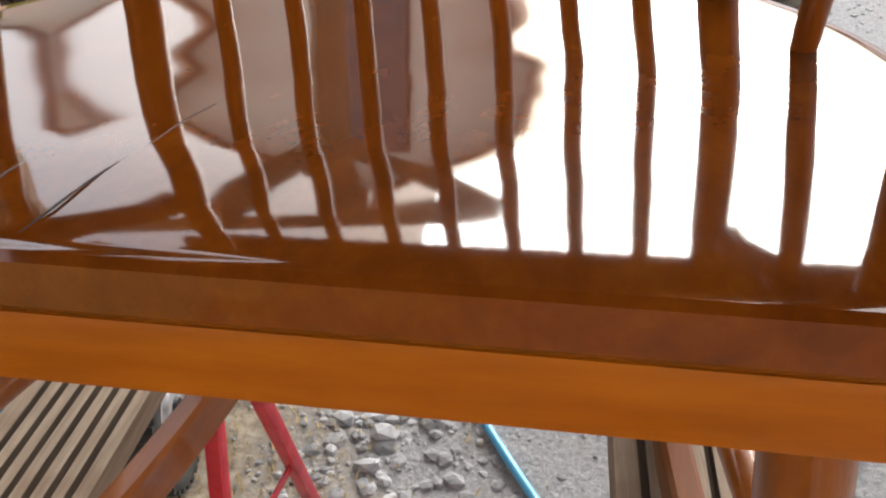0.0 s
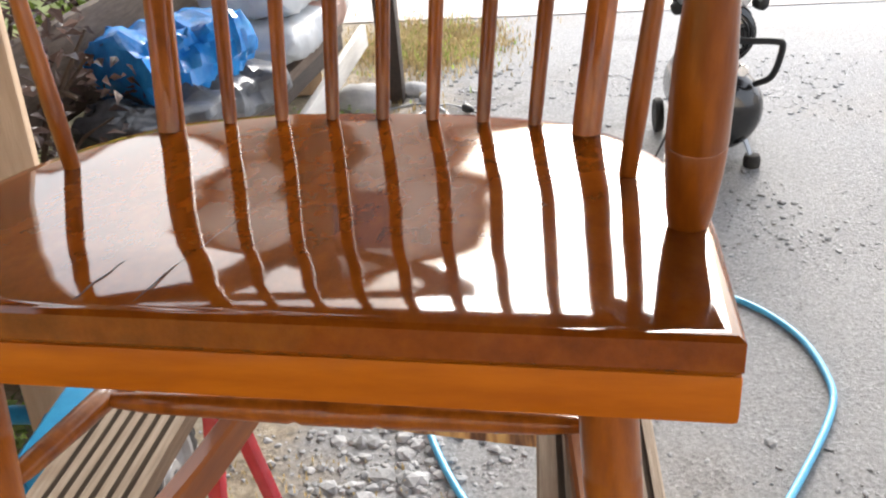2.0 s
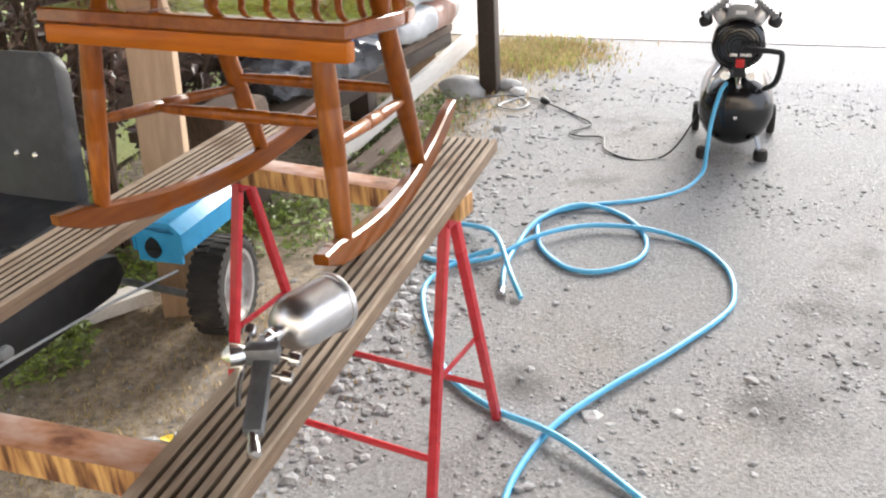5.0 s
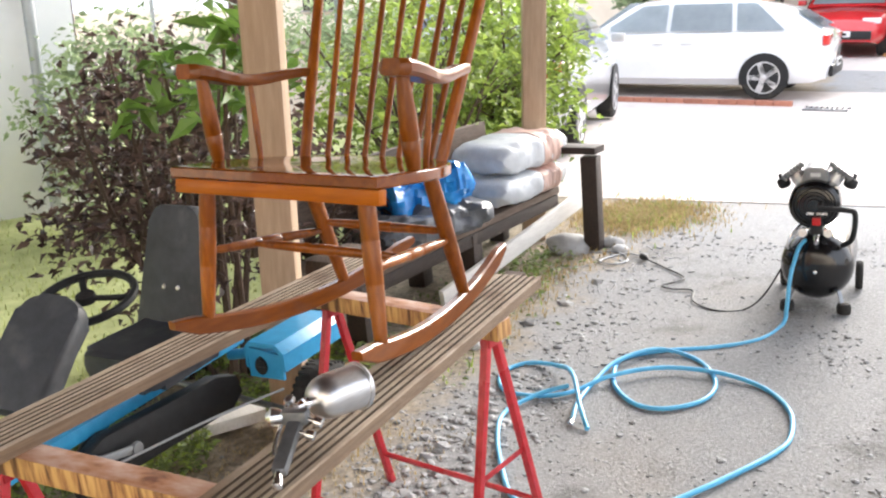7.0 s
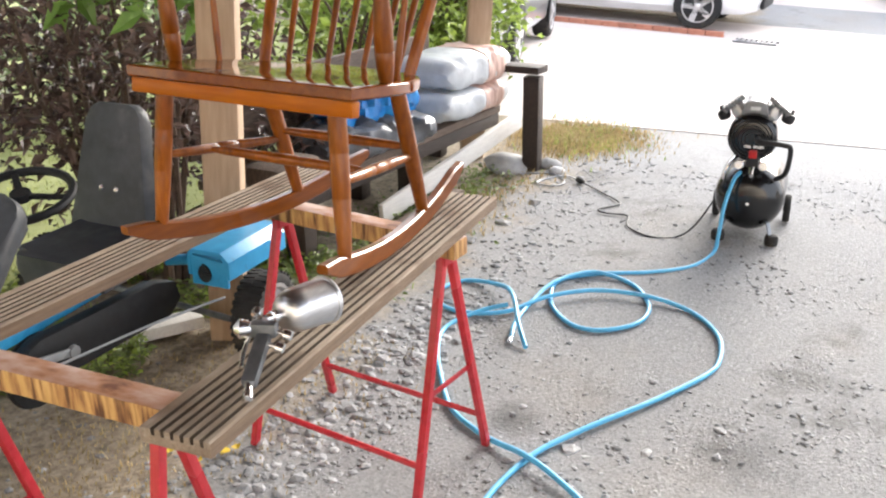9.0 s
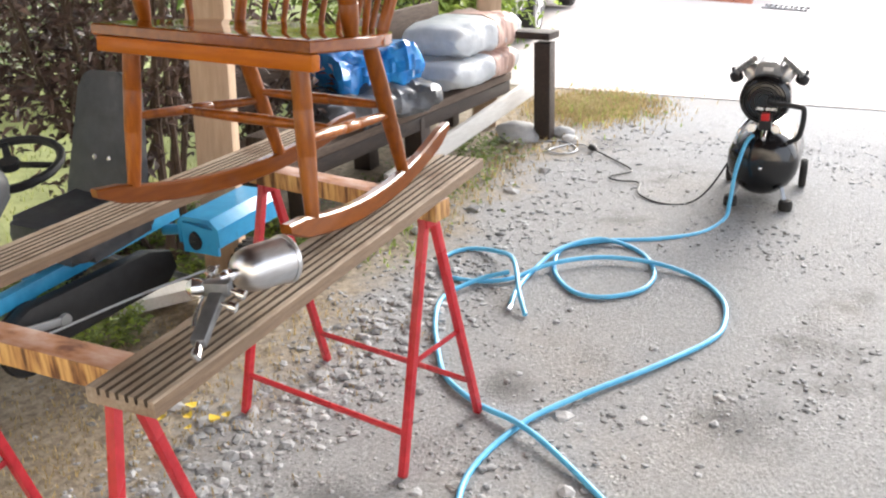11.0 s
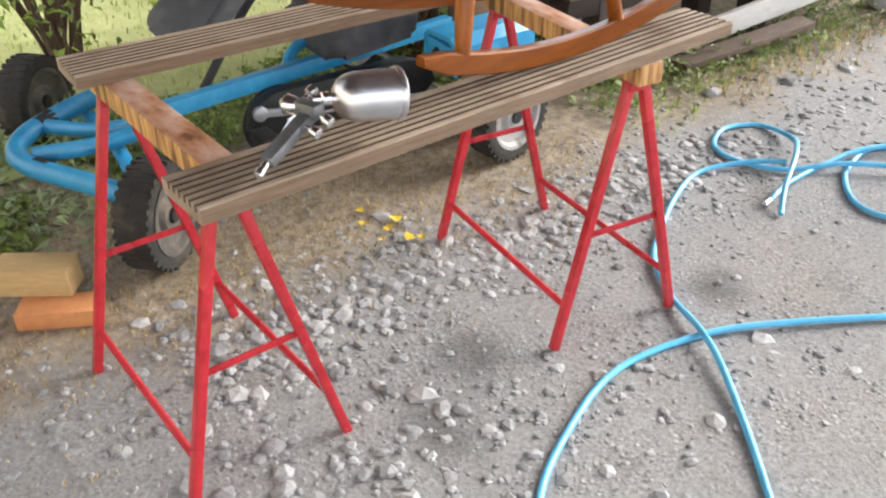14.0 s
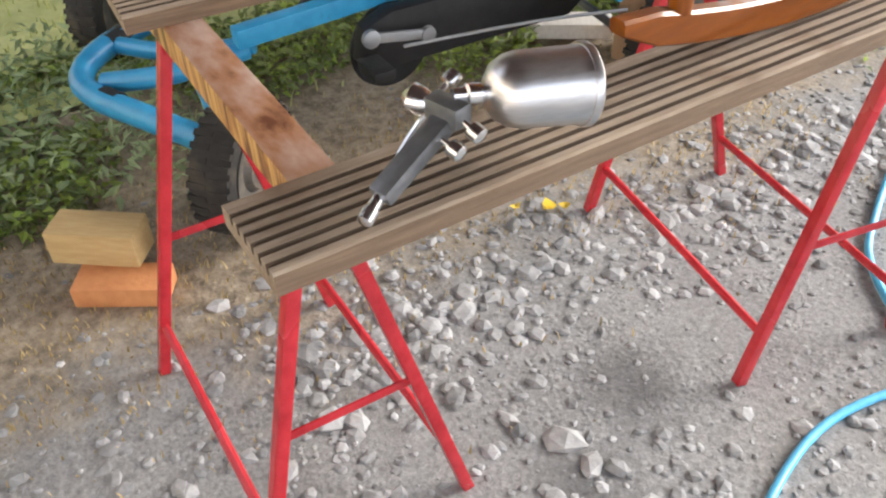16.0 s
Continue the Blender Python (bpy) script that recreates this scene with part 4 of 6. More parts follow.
lay_hose("extension_cable", [(-0.485, 3.856, 0.012), (-0.575, 3.922, 0.006), (-0.655, 3.856, 0.006), (-0.695, 3.746, 0.006), (-0.595, 3.713, 0.006), (-0.555, 3.812, 0.006), (-0.675, 3.944, 0.006), (-0.905, 3.878, 0.006), (-1.155, 4.021, 0.006)],
         0.0042, "zinc", "grey extension cable curled by the post", "cable")

# ---- pedal kart ----
kart = thing("pedal_kart", "light blue pedal go-kart with black seat parked on the grass edge", "go-kart", YARD @ Matrix.Translation((0.045, 0.05, 0)))


def kart_wheel(c, r, w, turn=0.0, rim="rim"):
    wheel = new("wheel")
    wheel.parent = kart
    m = Matrix.Translation(c) @ pose(0, 0, 0, 0, 90, turn)
    bm = B()
    prof = [(r * 0.72, -w * 0.46), (r * 0.84, -w * 0.54), (r * 0.95, -w * 0.5), (r, -w * 0.28), (r * 1.005, 0), (r, w * 0.28), (r * 0.95, w * 0.5), (r * 0.84, w * 0.54), (r * 0.72, w * 0.46)]
    lathe(bm, prof, 36, m)
    bmesh.ops.delete(bm, geom=[f for f in bm.faces if len(f.verts) > 4], context="FACES")
    part("tyre", bm, M["rubber"], wheel, "worn black tyre")
    bm = B()
    for k in range(34):
        a = 2 * math.pi * k / 34
        for s in (-1, 1):
            box(bm, (0, 0, 0), (0.012, 0.014, w * 0.46), m @ pose(0, 0, 0, 0, 0, math.degrees(a) + (5 if s > 0 else 0)) @ Matrix.Translation((r * 0.976, 0, s * w * 0.27)))
    tagged(part("tread", bm, M["rubber"], wheel), kind="stuff")
    bm = B()
    lathe(bm, [(0.012, -w * 0.42), (r * 0.28, -w * 0.42), (r * 0.36, -w * 0.28), (r * 0.60, -w * 0.34), (r * 0.66, -w * 0.50), (r * 0.74, -w * 0.52), (r * 0.74, w * 0.52), (r * 0.66, w * 0.50), (r * 0.60, w * 0.34), (r * 0.36, w * 0.28), (r * 0.28, w * 0.42), (0.012, w * 0.42)], 28, m)
    part("rim", bm, M[rim], wheel, "scuffed grey rim" if rim == "rim" else "dusty dark grey rim")
    bm = B()
    lathe(bm, [(0.022, -w * 0.5), (0.026, -w * 0.3), (0.026, w * 0.3), (0.022, w * 0.5)], 14, m)
    part("hub", bm, M["plastic"], wheel)


kart_wheel((-1.09, 0.22, 0.155), 0.158, 0.10, 40, "rimdark")
kart_wheel((-0.99, 1.41, 0.152), 0.155, 0.10, 8)
kart_wheel((-2.12, 0.20, 0.155), 0.158, 0.10, 40, "rimdark")
kart_wheel((-1.98, 1.42, 0.152), 0.155, 0.10, 8)


def kart_tube(name, pts, r, label="", material="cyan"):
    bm = B()
    tube(bm, smooth_path(pts, 5), r, 12)
    part(name, bm, M[material], kart, label)


bm = B()
bar(bm, (-1.36, 0.33, 0.325), (-1.42, 1.50, 0.335), 0.045, 0.05, bevel=0.006)
part("main_beam", bm, M["cyan"], kart, "blue square main tube")
kart_tube("front_axle", [(-1.08, 0.2, 0.17), (-1.4, 0.24, 0.22), (-1.64, 0.26, 0.22), (-1.97, 0.28, 0.17)], 0.022)
kart_tube("rear_axle", [(-0.95, 1.31, 0.155), (-1.93, 1.42, 0.155)], 0.012, material="greymetal")
kart_tube("bumper", [(-1.16, 0.17, 0.20), (-1.32, 0.075, 0.215), (-1.46, 0.0, 0.225), (-1.56, -0.01, 0.235), (-1.64, 0.06, 0.25), (-1.73, 0.22, 0.255), (-1.78, 0.32, 0.25)], 0.031, "light blue front bumper tube")
kart_tube("bumper_stay", [(-1.50, 0.03, 0.235), (-1.40, 0.18, 0.26), (-1.37, 0.36, 0.285)], 0.026)
kart_tube("bumper_stay", [(-1.66, 0.10, 0.25), (-1.50, 0.22, 0.26), (-1.38, 0.38, 0.285)], 0.023)
for a, b in (((-1.40, 0.035, 0.221), (-1.445, 0.012, 0.224)), ((-1.655, 0.085, 0.2505), (-1.69, 0.14, 0.2535))):
    bm = B()
    tube(bm, [a, b], 0.0325, 12)
    part("sleeve", bm, M["plastic"], kart, "black joint sleeve")
kart_tube("seat_stay", [(-1.39, 0.80, 0.30), (-1.47, 0.90, 0.37), (-1.50, 1.10, 0.38)], 0.020)
kart_tube("seat_stay", [(-1.41, 1.42, 0.29), (-1.28, 1.45, 0.30), (-1.06, 1.40, 0.33)], 0.020)
kart_tube("steering_column", [(-1.40, 0.50, 0.30), (-1.44, 0.70, 0.52), (-1.45, 0.84, 0.66)], 0.014, material="plastic")
bm = B()
tube(bm, [(0.15 * math.cos(a), 0.15 * math.sin(a), 0) for a in [2 * math.pi * k / 28 for k in range(28)]], 0.014, 8, close=True)
for k in range(3):
    a = 2 * math.pi * k / 3 + 0.5
    bar(bm, (0, 0, 0), (0.145 * math.cos(a), 0.145 * math.sin(a), 0), 0.022, 0.010, bevel=0.002)
lathe(bm, [(0.03, -0.012), (0.034, 0.0), (0.03, 0.014)], 14)
bm.transform(Matrix.Translation((-1.45, 0.88, 0.695)) @ pose(0, 0, 0, 12, 8, -6))
part("steering_wheel", bm, M["plastic"], kart, "black three-spoke steering wheel")


def pad(outline, depth, m, bevel=0.02):
    bm = B()
    prism(bm, outline, depth, m, bevel)
    return bm


def rounded(w0, w1, h, n=6):
    """A pad's outline, w0 wide below and w1 above, with rounded corners."""
    pts = []
    for cx, cy, a0, r in ((w0 / 2 - 0.05, 0.05, -90, 0.05), (w1 / 2 - 0.06, h - 0.06, 0, 0.06), (-w1 / 2 + 0.06, h - 0.06, 90, 0.06), (-w0 / 2 + 0.05, 0.05, 180, 0.05)):
        for k in range(n + 1):
            a = radians(a0 + 90 * k / n)
            pts.append((cx + r * math.cos(a), cy + r * math.sin(a)))
    return pts


back = part("backrest", pad(rounded(0.38, 0.25, 0.53), 0.055, pose(-1.47, 1.25, 0.36, 76, 0, -4), 0.018), M["dustyplastic"], kart, "tall black moulded backrest")
for x in (-0.035, 0.035):
    bm = B()
    lathe(bm, [(0.010, 0), (0.011, 0.004), (0.006, 0.008)], 10, pose(-1.47, 1.25, 0.36, 76, 0, -4) @ pose(x, 0.24, 0.054))
    part("bolt", bm, M["chrome"], back, "bright seat bolt")
bm = B()
prism(bm, rounded(0.36, 0.34, 0.36), 0.10, pose(-1.45, 0.93, 0.36, 5, 0, -4), 0.042)
for v in bm.verts:
    q = ((v.co.x + 1.45) / 0.19) ** 2 + ((v.co.y - 1.11) / 0.19) ** 2
    v.co.z += 0.02 * (q - 0.9) * (1 if v.co.z > 0.41 else 0)
part("seat", bm, M["dustyplastic"], kart, "black moulded seat pan")
part("front_shield", pad(rounded(0.24, 0.20, 0.34), 0.07, pose(-1.25, 0.42, 0.53, 42, 8, 12), 0.025), M["dustyplastic"], kart, "black padded front shield")
bm = B()
w, y0, y1, zt, zb = 0.080, 1.115, 1.43, 0.50, 0.41
out_ = [(-w, zb), (-w, zt - 0.02), (-w + 0.02, zt), (w - 0.03, zt), (w, zt - 0.03), (w, zb), (w - 0.012, zb), (w - 0.012, zt - 0.035), (w - 0.035, zt - 0.012), (-w + 0.025, zt - 0.012), (-w + 0.012, zt - 0.025), (-w + 0.012, zb)]
prism(bm, out_, y1 - y0, Matrix.Translation((-0.970, y1, 0)) @ pose(0, 0, 0, 90, 0, 0), 0.003)
fender = part("mudguard", bm, M["cyan"], kart, "light blue plastic mudguard")
bm = B()
prism(bm, [(-w + 0.012, zb - 0.03), (w - 0.012, zb - 0.03), (w - 0.012, zt - 0.035), (-w + 0.012, zt - 0.02)], 0.012, Matrix.Translation((-0.970, y0 + 0.014, 0)) @ pose(0, 0, 0, 90, 0, 0), 0.002)
part("front_face", bm, M["cyan"], fender)
# no real cut-out: a thin black plate paints the shade inside the hole
bm = B()
prism(bm, rounded(0.10, 0.10, 0.10), 0.004, Matrix.Translation((-0.985, y0 + 0.001, zb - 0.018)) @ pose(0, 0, 0, 90, 0, 0) @ Matrix.Diagonal((0.5, 0.62, 1, 1)), 0.0)
part("opening", bm, M["plastic"], fender, "thin black plate painting the dark hole in the mudguard")
bm = B()
lathe(bm, [(0.02, -0.008), (0.115, -0.012), (0.12, 0.0), (0.115, 0.012), (0.02, 0.008)], 30, pose(-1.36, 0.74, 0.19, 0, 90, 3))
part("chain_guard", bm, M["plastic"], kart, "round black chain guard")
bm = B()
bar(bm, (-1.262, 0.64, 0.275), (-1.258, 0.80, 0.245), 0.014, 0.026, bevel=0.004)
lathe(bm, [(0.022, 0), (0.024, 0.004), (0.024, 0.016), (0.016, 0.02)], 14, pose(-1.268, 0.64, 0.275, 0, 90, 0))
lathe(bm, [(0.02, 0), (0.022, 0.004), (0.02, 0.016)], 14, pose(-1.264, 0.80, 0.245, 0, 90, 0))
part("crank", bm, M["zinc"], kart, "grey pedal crank")
part("chain_case", pad([(0.0, 0.0), (0.05, -0.035), (0.66, -0.045), (0.72, 0.0), (0.70, 0.07), (0.60, 0.105), (0.10, 0.12), (0.02, 0.09)], 0.055, Matrix.Translation((-1.29, 0.62, 0.195)) @ Matrix(((0, 0, -1, 0), (1, 0, 0, 0), (0, 1, 0, 0), (0, 0, 0, 1))), 0.012), M["plastic"], kart, "long black plastic chain case")
kart_tube("brake_rod", [(-1.24, 0.72, 0.24), (-1.15, 1.05, 0.25), (-1.05, 1.28, 0.26)], 0.0045, material="zinc")
bm = B()
box(bm, (-1.20, 0.62, 0.225), (0.10, 0.06, 0.03), bevel=0.008)
part("pedal", bm, M["plastic"], kart)

# ---- blocks, stray wood and stones by the trestle ----
bm = B()
box(bm, (0, 0, 0.026), (0.20, 0.09, 0.050), bevel=0.004)
solo("timber_block", bm, M["orangebrick"], "small orange brick lying on the soil", "brick", on_yard(-0.955, -0.065, 0.0, rz=58))
bm = B()
box(bm, (0, 0, 0.042), (0.20, 0.09, 0.082), bevel=0.004)
solo("timber_block", bm, M["yellowwood"], "pale yellow sawn timber block lying on a brick", "timber block", on_yard(-1.055, -0.075, 0.05, rz=52))
bm = B()
box(bm, (0, 0, 0.03), (0.30, 0.075, 0.05), bevel=0.004)
solo("wood_offcut", bm, M["whitewood"], "pale offcut of wood under the kart", "offcut", on_yard(-1.37, 1.40, 0.02, rx=6, rz=55))

# ---- bench with sacks behind the chair ----
bench = thing("bench", "dark brown timber bench with a broad plank seat beside the yard", "bench", YARD)
BA, BB_ = Vector((-1.25, 2.04, 0.355)), Vector((-1.005, 3.985, 0.355))
ddir = (BB_ - BA).normalized()
side_ = Vector((-ddir.y, ddir.x, 0))
for k in range(3):
    bm = B()
    off = side_ * (0.075 + 0.155 * k)
    bar(bm, BA + off, BB_ + off, 0.148, 0.04, bevel=0.004)
    part("plank", bm, M["plankwood"], bench, "grey-brown seat plank")
bm = B()
bar(bm, BA + side_ * 0.03 - Vector((0, 0, 0.06)), BB_ + side_ * 0.03 - Vector((0, 0, 0.06)), 0.04, 0.07, bevel=0.004)
part("rail", bm, M["darkwood"], bench)
for t in (0.10, 0.55):
    for off in (0.06, 0.40):
        c = BA.lerp(BB_, t) + side_ * off
        bm = B()
        box(bm, (c.x, c.y, 0.16), (0.10, 0.10, 0.315), bevel=0.006)
        part("leg", bm, M["darkwood"], bench)
for off in (-0.185, 0.47):
    c = BB_ + ddir * 0.05 + side_ * off
    bm = B()
    box(bm, (c.x, c.y, 0.275), (0.095, 0.095, 0.55), bevel=0.006)
    part("end_post", bm, M["darkwood"], bench, "dark square end post")
bm = B()
c = BB_ + ddir * 0.05 + side_ * 0.23
bar(bm, c - side_ * 0.475 + Vector((0, 0, 0.235)), c + side_ * 0.32 + Vector((0, 0, 0.235)), 0.13, 0.04, bevel=0.005)
part("armrest", bm, M["darkwood"], bench, "dark board capping the end posts")
bm = B()
bar(bm, BA + side_ * 0.50 + Vector((0, 0, 0.25)), BB_ + side_ * 0.50 + Vector((0, 0, 0.25)), 0.04, 0.30, bevel=0.006)
part("backboard", bm, M["plankwood"], bench, "brown weathered backboard")


def sack(name, m, size, label, material="bagwhite", print_=True, seed=0, group="", crumple=0.10, cat="sack"):
    """A filled film sack: a pillow with pinched ends and wrinkles."""
    t = thing(name, label, cat, m, group)

    def pillow(lo, hi, grow=0.0):
        bm = B()
        nu, nv = 26, 28
        rows = []
        for i in range(nu + 1):
            u = lo + (hi - lo) * i / nu
            e = (1 - abs(2 * u - 1) ** 6) ** 0.5
            ring = []
            for k in range(nv):
                a = 2 * math.pi * k / nv
                ca, sa = math.cos(a), math.sin(a)
                y = math.copysign(abs(ca) ** 0.5, ca) * size[1] / 2 * (0.86 + 0.14 * e)
                z = math.copysign(abs(sa) ** 0.6, sa) * size[2] / 2 * max(0.06, e)
                p = Vector(((u - 0.5) * size[0], y, z))
                q = p * 7 + Vector((seed, 0, 0))
                p += Vector((ca * 0.6, ca, sa)) * (crumple * size[2] * (noise.noise(q) + 0.7 * noise.noise(q * 2.7) + 0.9 * abs(noise.noise(q * 4.5))))
                p += Vector((0, ca, sa)) * grow
                p.z = max(p.z, -size[2] * 0.5)
                ring.append(bm.verts.new(p + Vector((0, 0, size[2] / 2))))
            rows.append(ring)
        for a, b in zip(rows, rows[1:]):
            for k in range(nv):
                bm.faces.new((a[k], b[k], b[(k + 1) % nv], a[(k + 1) % nv]))
        bm.faces.new(rows[0])
        bm.faces.new(rows[-1][::-1])
        bmesh.ops.recalc_face_normals(bm, faces=bm.faces)
        return bm

    part("film", pillow(0, 1), M[material], t)
    if print_:
        part("printed_band", pillow(0.55, 0.86, 0.003), M["bagpink"], t, "faded pinkish printed panel")
    return t


mid = BA.lerp(BB_, 0.85) + side_ * 0.17
sack("sack", on_yard(mid.x, mid.y, 0.376, rz=84), (0.74, 0.42, 0.16), "crumpled white plastic sack with faded print lying on a bench", seed=1, group="sacks on the bench")
sack("sack", on_yard(mid.x - 0.0, mid.y + 0.08, 0.532, rz=80), (0.66, 0.40, 0.18), "full white plastic sack lying on another sack", seed=5, group="sacks on the bench")
mid = BA.lerp(BB_, 0.41) + side_ * 0.18
sack("plastic_bag", on_yard(mid.x + 0.02, mid.y, 0.376, rz=70), (0.70, 0.40, 0.15), "dark grey film bag with folds lying on a bench", "bagdark", False, 9, crumple=0.24, cat="plastic bag")
sack("plastic_bag", on_yard(mid.x - 0.02, mid.y + 0.10, 0.49, rz=60), (0.48, 0.36, 0.20), "bright blue crumpled film bag on top of a grey one", "bagblue", False, 14, crumple=0.28, cat="plastic bag")
bm = B()
box(bm, (0, 0, 0.06), (0.30, 0.20, 0.12), bevel=0.045)
solo("cushion", bm, M["bark"], "brown worn cushion on the near end of a bench", "cushion", on_yard(-1.30, 2.17, 0.376, rz=85))

# white board leaning along the bench
bm = B()
bar(bm, (-1.14, 2.72, 0.09), (-0.96, 4.20, 0.25), 0.028, 0.10, bevel=0.003)
solo("white_board", bm, M["whitewood"], "long white-painted board lying along the bench foot", "board", YARD)
bm = B()
bar(bm, (-1.05, 2.48, 0.035), (-0.97, 3.24, 0.075), 0.10, 0.03, bevel=0.003)
solo("grey_plank", bm, M["plankwood"], "short weathered grey plank lying below a white board", "plank", YARD)

# ---- timber posts of the open shelter ----
R_ = Vector((0.885, 0.465, 0.0))


def shelter_post(x, y, top, s, back, brace):
    g = ground_z(x, y)
    t = thing("shelter_post", "pale square timber post with two knee braces and a beam", "post", Matrix.Translation((x, y, 0)), "shelter posts")
    turn = pose(0, 0, 0, 0, 0, 27.7)
    bm = B()
    box(bm, (0, 0, (top + g) / 2), (s, s, top - g), turn, 0.008)
    part("post", bm, M["post"], t)
    for k in (-1, 1):
        bm = B()
        bar(bm, turn @ Vector((k * s * 0.35, 0, top - brace)), turn @ Vector((k * (brace + 0.10), 0, top + 0.06)), s * 0.72, s * 1.25, up=(0, 0, 1), bevel=0.006)
        part("knee_brace", bm, M["post"], t)
    bm = B()
    bar(bm, turn @ Vector((-back, 0, top + 0.06)), turn @ Vector((brace + 0.16, 0, top + 0.06)), s * 0.9, 0.14, bevel=0.006)
    part("beam", bm, M["post"], t)
    return t


shelter_post(-1.16, 1.53, 2.16, 0.128, 2.6, 0.30)
shelter_post(-1.27, 4.17, 2.66, 0.138, 2.6, 0.62)


# ---- foliage ----
def leaf_mesh(name, material, spots, size, rnd, droop=0.3, fold=0.25, aspect=0.5):
    """Many small folded leaves at the given places, in one mesh."""
    verts, faces = [], []
    for p in spots:
        s = size * rnd.uniform(0.6, 1.35)
        yaw, pitch, roll = rnd.uniform(0, 6.283), rnd.gauss(-droop, 0.5), rnd.gauss(0, 0.6)
        m = Euler((pitch, roll, yaw)).to_matrix()
        w = s * aspect
        pts = [(0, 0, 0), (w * 0.5, s * 0.42, fold * w), (0, s, -0.1 * s), (-w * 0.5, s * 0.42, fold * w), (0, s * 0.45, 0)]
        k = len(verts)
        verts += [tuple(m @ Vector(q) + p) for q in pts]
        faces += [(k, k + 1, k + 4), (k + 1, k + 2, k + 4), (k + 2, k + 3, k + 4), (k + 3, k, k + 4)]
    me = bpy.data.meshes.new(name)
    me.from_pydata(verts, [], faces)
    me.materials.append(M[material])
    return me


def clumped(rnd, n, box_lo, box_hi, clumps, spread, keep=None):
    """Places in loose clumps inside a region with an uneven outline."""
    cs = []
    while len(cs) < clumps:
        c = Vector([rnd.uniform(a, b) for a, b in zip(box_lo, box_hi)])
        if keep is None or keep(c):
            cs.append(c)
    out_ = []
    for _ in range(n):
        c = rnd.choice(cs)
        out_.append(c + Vector((rnd.gauss(0, spread), rnd.gauss(0, spread), rnd.gauss(0, spread * 0.8))))
    return out_


def shrub(name, label, base, radius, height, n, size, material, seed, stems=7, category="shrub", clumps=60, group="", aspect=0.5, low=0.12, thick=1.0):
    """Stems that fork out of the ground and a ragged crown of leaves."""
    rnd = random.Random(seed)
    x, y = base
    g = ground_z(x, y)
    t = thing(name, label, category, Matrix.Translation((x, y, g - 0.02)), group)
    bm = B()
    tips = []
    for k in range(stems):
        a = rnd.uniform(0, 6.283)
        r = radius * rnd.uniform(0.25, 0.9)
        tip = Vector((r * math.cos(a), r * math.sin(a), height * rnd.uniform(0.6, 0.98)))
        mid_ = tip * 0.5 + Vector((rnd.gauss(0, 0.06), rnd.gauss(0, 0.06), height * 0.08))
        tube(bm, smooth_path([(rnd.gauss(0, 0.05), rnd.gauss(0, 0.05), 0), mid_, tip], 4), [0.016 * thick * (1 - 0.085 * q) * (0.6 + height * 0.3) for q in range(9)], 6)
        tips.append(tip)
        for _ in range(3):
            f = rnd.uniform(0.35, 0.85)
            p0 = tip * f
            p1 = p0 + Vector((rnd.gauss(0, 0.2), rnd.gauss(0, 0.2), rnd.uniform(0.05, 0.3))) * radius
            tube(bm, [p0, (p0 + p1) / 2 + Vector((0, 0, 0.02)), p1], [0.008 * thick, 0.006 * thick, 0.003 * thick], 5)
    part("trunk", bm, M["bark"], t)

    def inside(c):
        q = noise.noise(Vector((c.x * 2.2, c.y * 2.2, c.z * 2.2 + seed))) * 0.35
        return (c.x / radius) ** 2 + (c.y / radius) ** 2 + ((c.z - height * 0.56) / (height * 0.47)) ** 2 < 1 + q and c.z > height * low

    spots = clumped(rnd, n, (-radius * 1.1, -radius * 1.1, height * low), (radius * 1.1, radius * 1.1, height * 1.02), clumps, radius * 0.13, inside)
    ob = new("crown", leaf_mesh("crown", material, spots, size, rnd, aspect=aspect))
    ob.parent = t
    return t


# dark bush beside the kart, one long ragged hedge of three
shrub("bush", "dark bronze-leaved bush with thin stems behind the kart", (-1.90, 1.80), 0.54, 1.45, 2300, 0.056, "leafdark", 1, 10, "bush", 95, low=0.30)
shrub("bush", "dark bronze-leaved bush with thin stems behind the kart", (-2.28, 2.05), 0.46, 1.45, 1300, 0.056, "leafdark", 2, 10, "bush", 70, low=0.42)
shrub("bush", "dark leaved bush with broad green shoots near the post", (-1.80, 2.55), 0.46, 1.05, 900, 0.06, "leafdark", 3, 10, "bush", 90)
shrub("laurel_shoot", "broad green glossy leaves sprouting above the dark bush", (-1.62, 1.76), 0.36, 1.62, 170, 0.13, "leafbig", 4, 5, "bush", 26, aspect=0.46, low=0.72)
shrub("lilac_bush", "bare-stemmed bush with sparse leaves on the lawn edge", (-2.60, 0.50), 0.62, 1.45, 620, 0.055, "leaf", 5, 30, "bush", 70, low=0.25, thick=0.55)
shrub("garden_shrub", "light green garden shrub behind the bench", (-2.35, 4.3), 0.85, 1.45, 2300, 0.075, "leaf", 6, 12, "shrub", 120, "garden shrubs")
shrub("garden_shrub", "light green garden shrub behind the bench", (-2.6, 5.6), 0.95, 1.6, 2500, 0.08, "leaf", 7, 12, "shrub", 120, "garden shrubs")
shrub("garden_shrub", "light green garden shrub beside a parked car", (-2.30, 5.60), 0.58, 1.75, 3400, 0.08, "leaf", 8, 12, "shrub", 100, "garden shrubs")
shrub("garden_shrub", "pale grey-green garden shrub before the white house", (-4.3, 3.9), 0.9, 1.45, 4200, 0.08, "leafpale", 9, 12, "shrub", 110, "garden shrubs")
shrub("garden_shrub", "tall leafy garden shrub by the drive", (-3.6, 7.2), 1.1, 2.0, 4800, 0.09, "leaf", 10, 12, "shrub", 120, "garden shrubs")
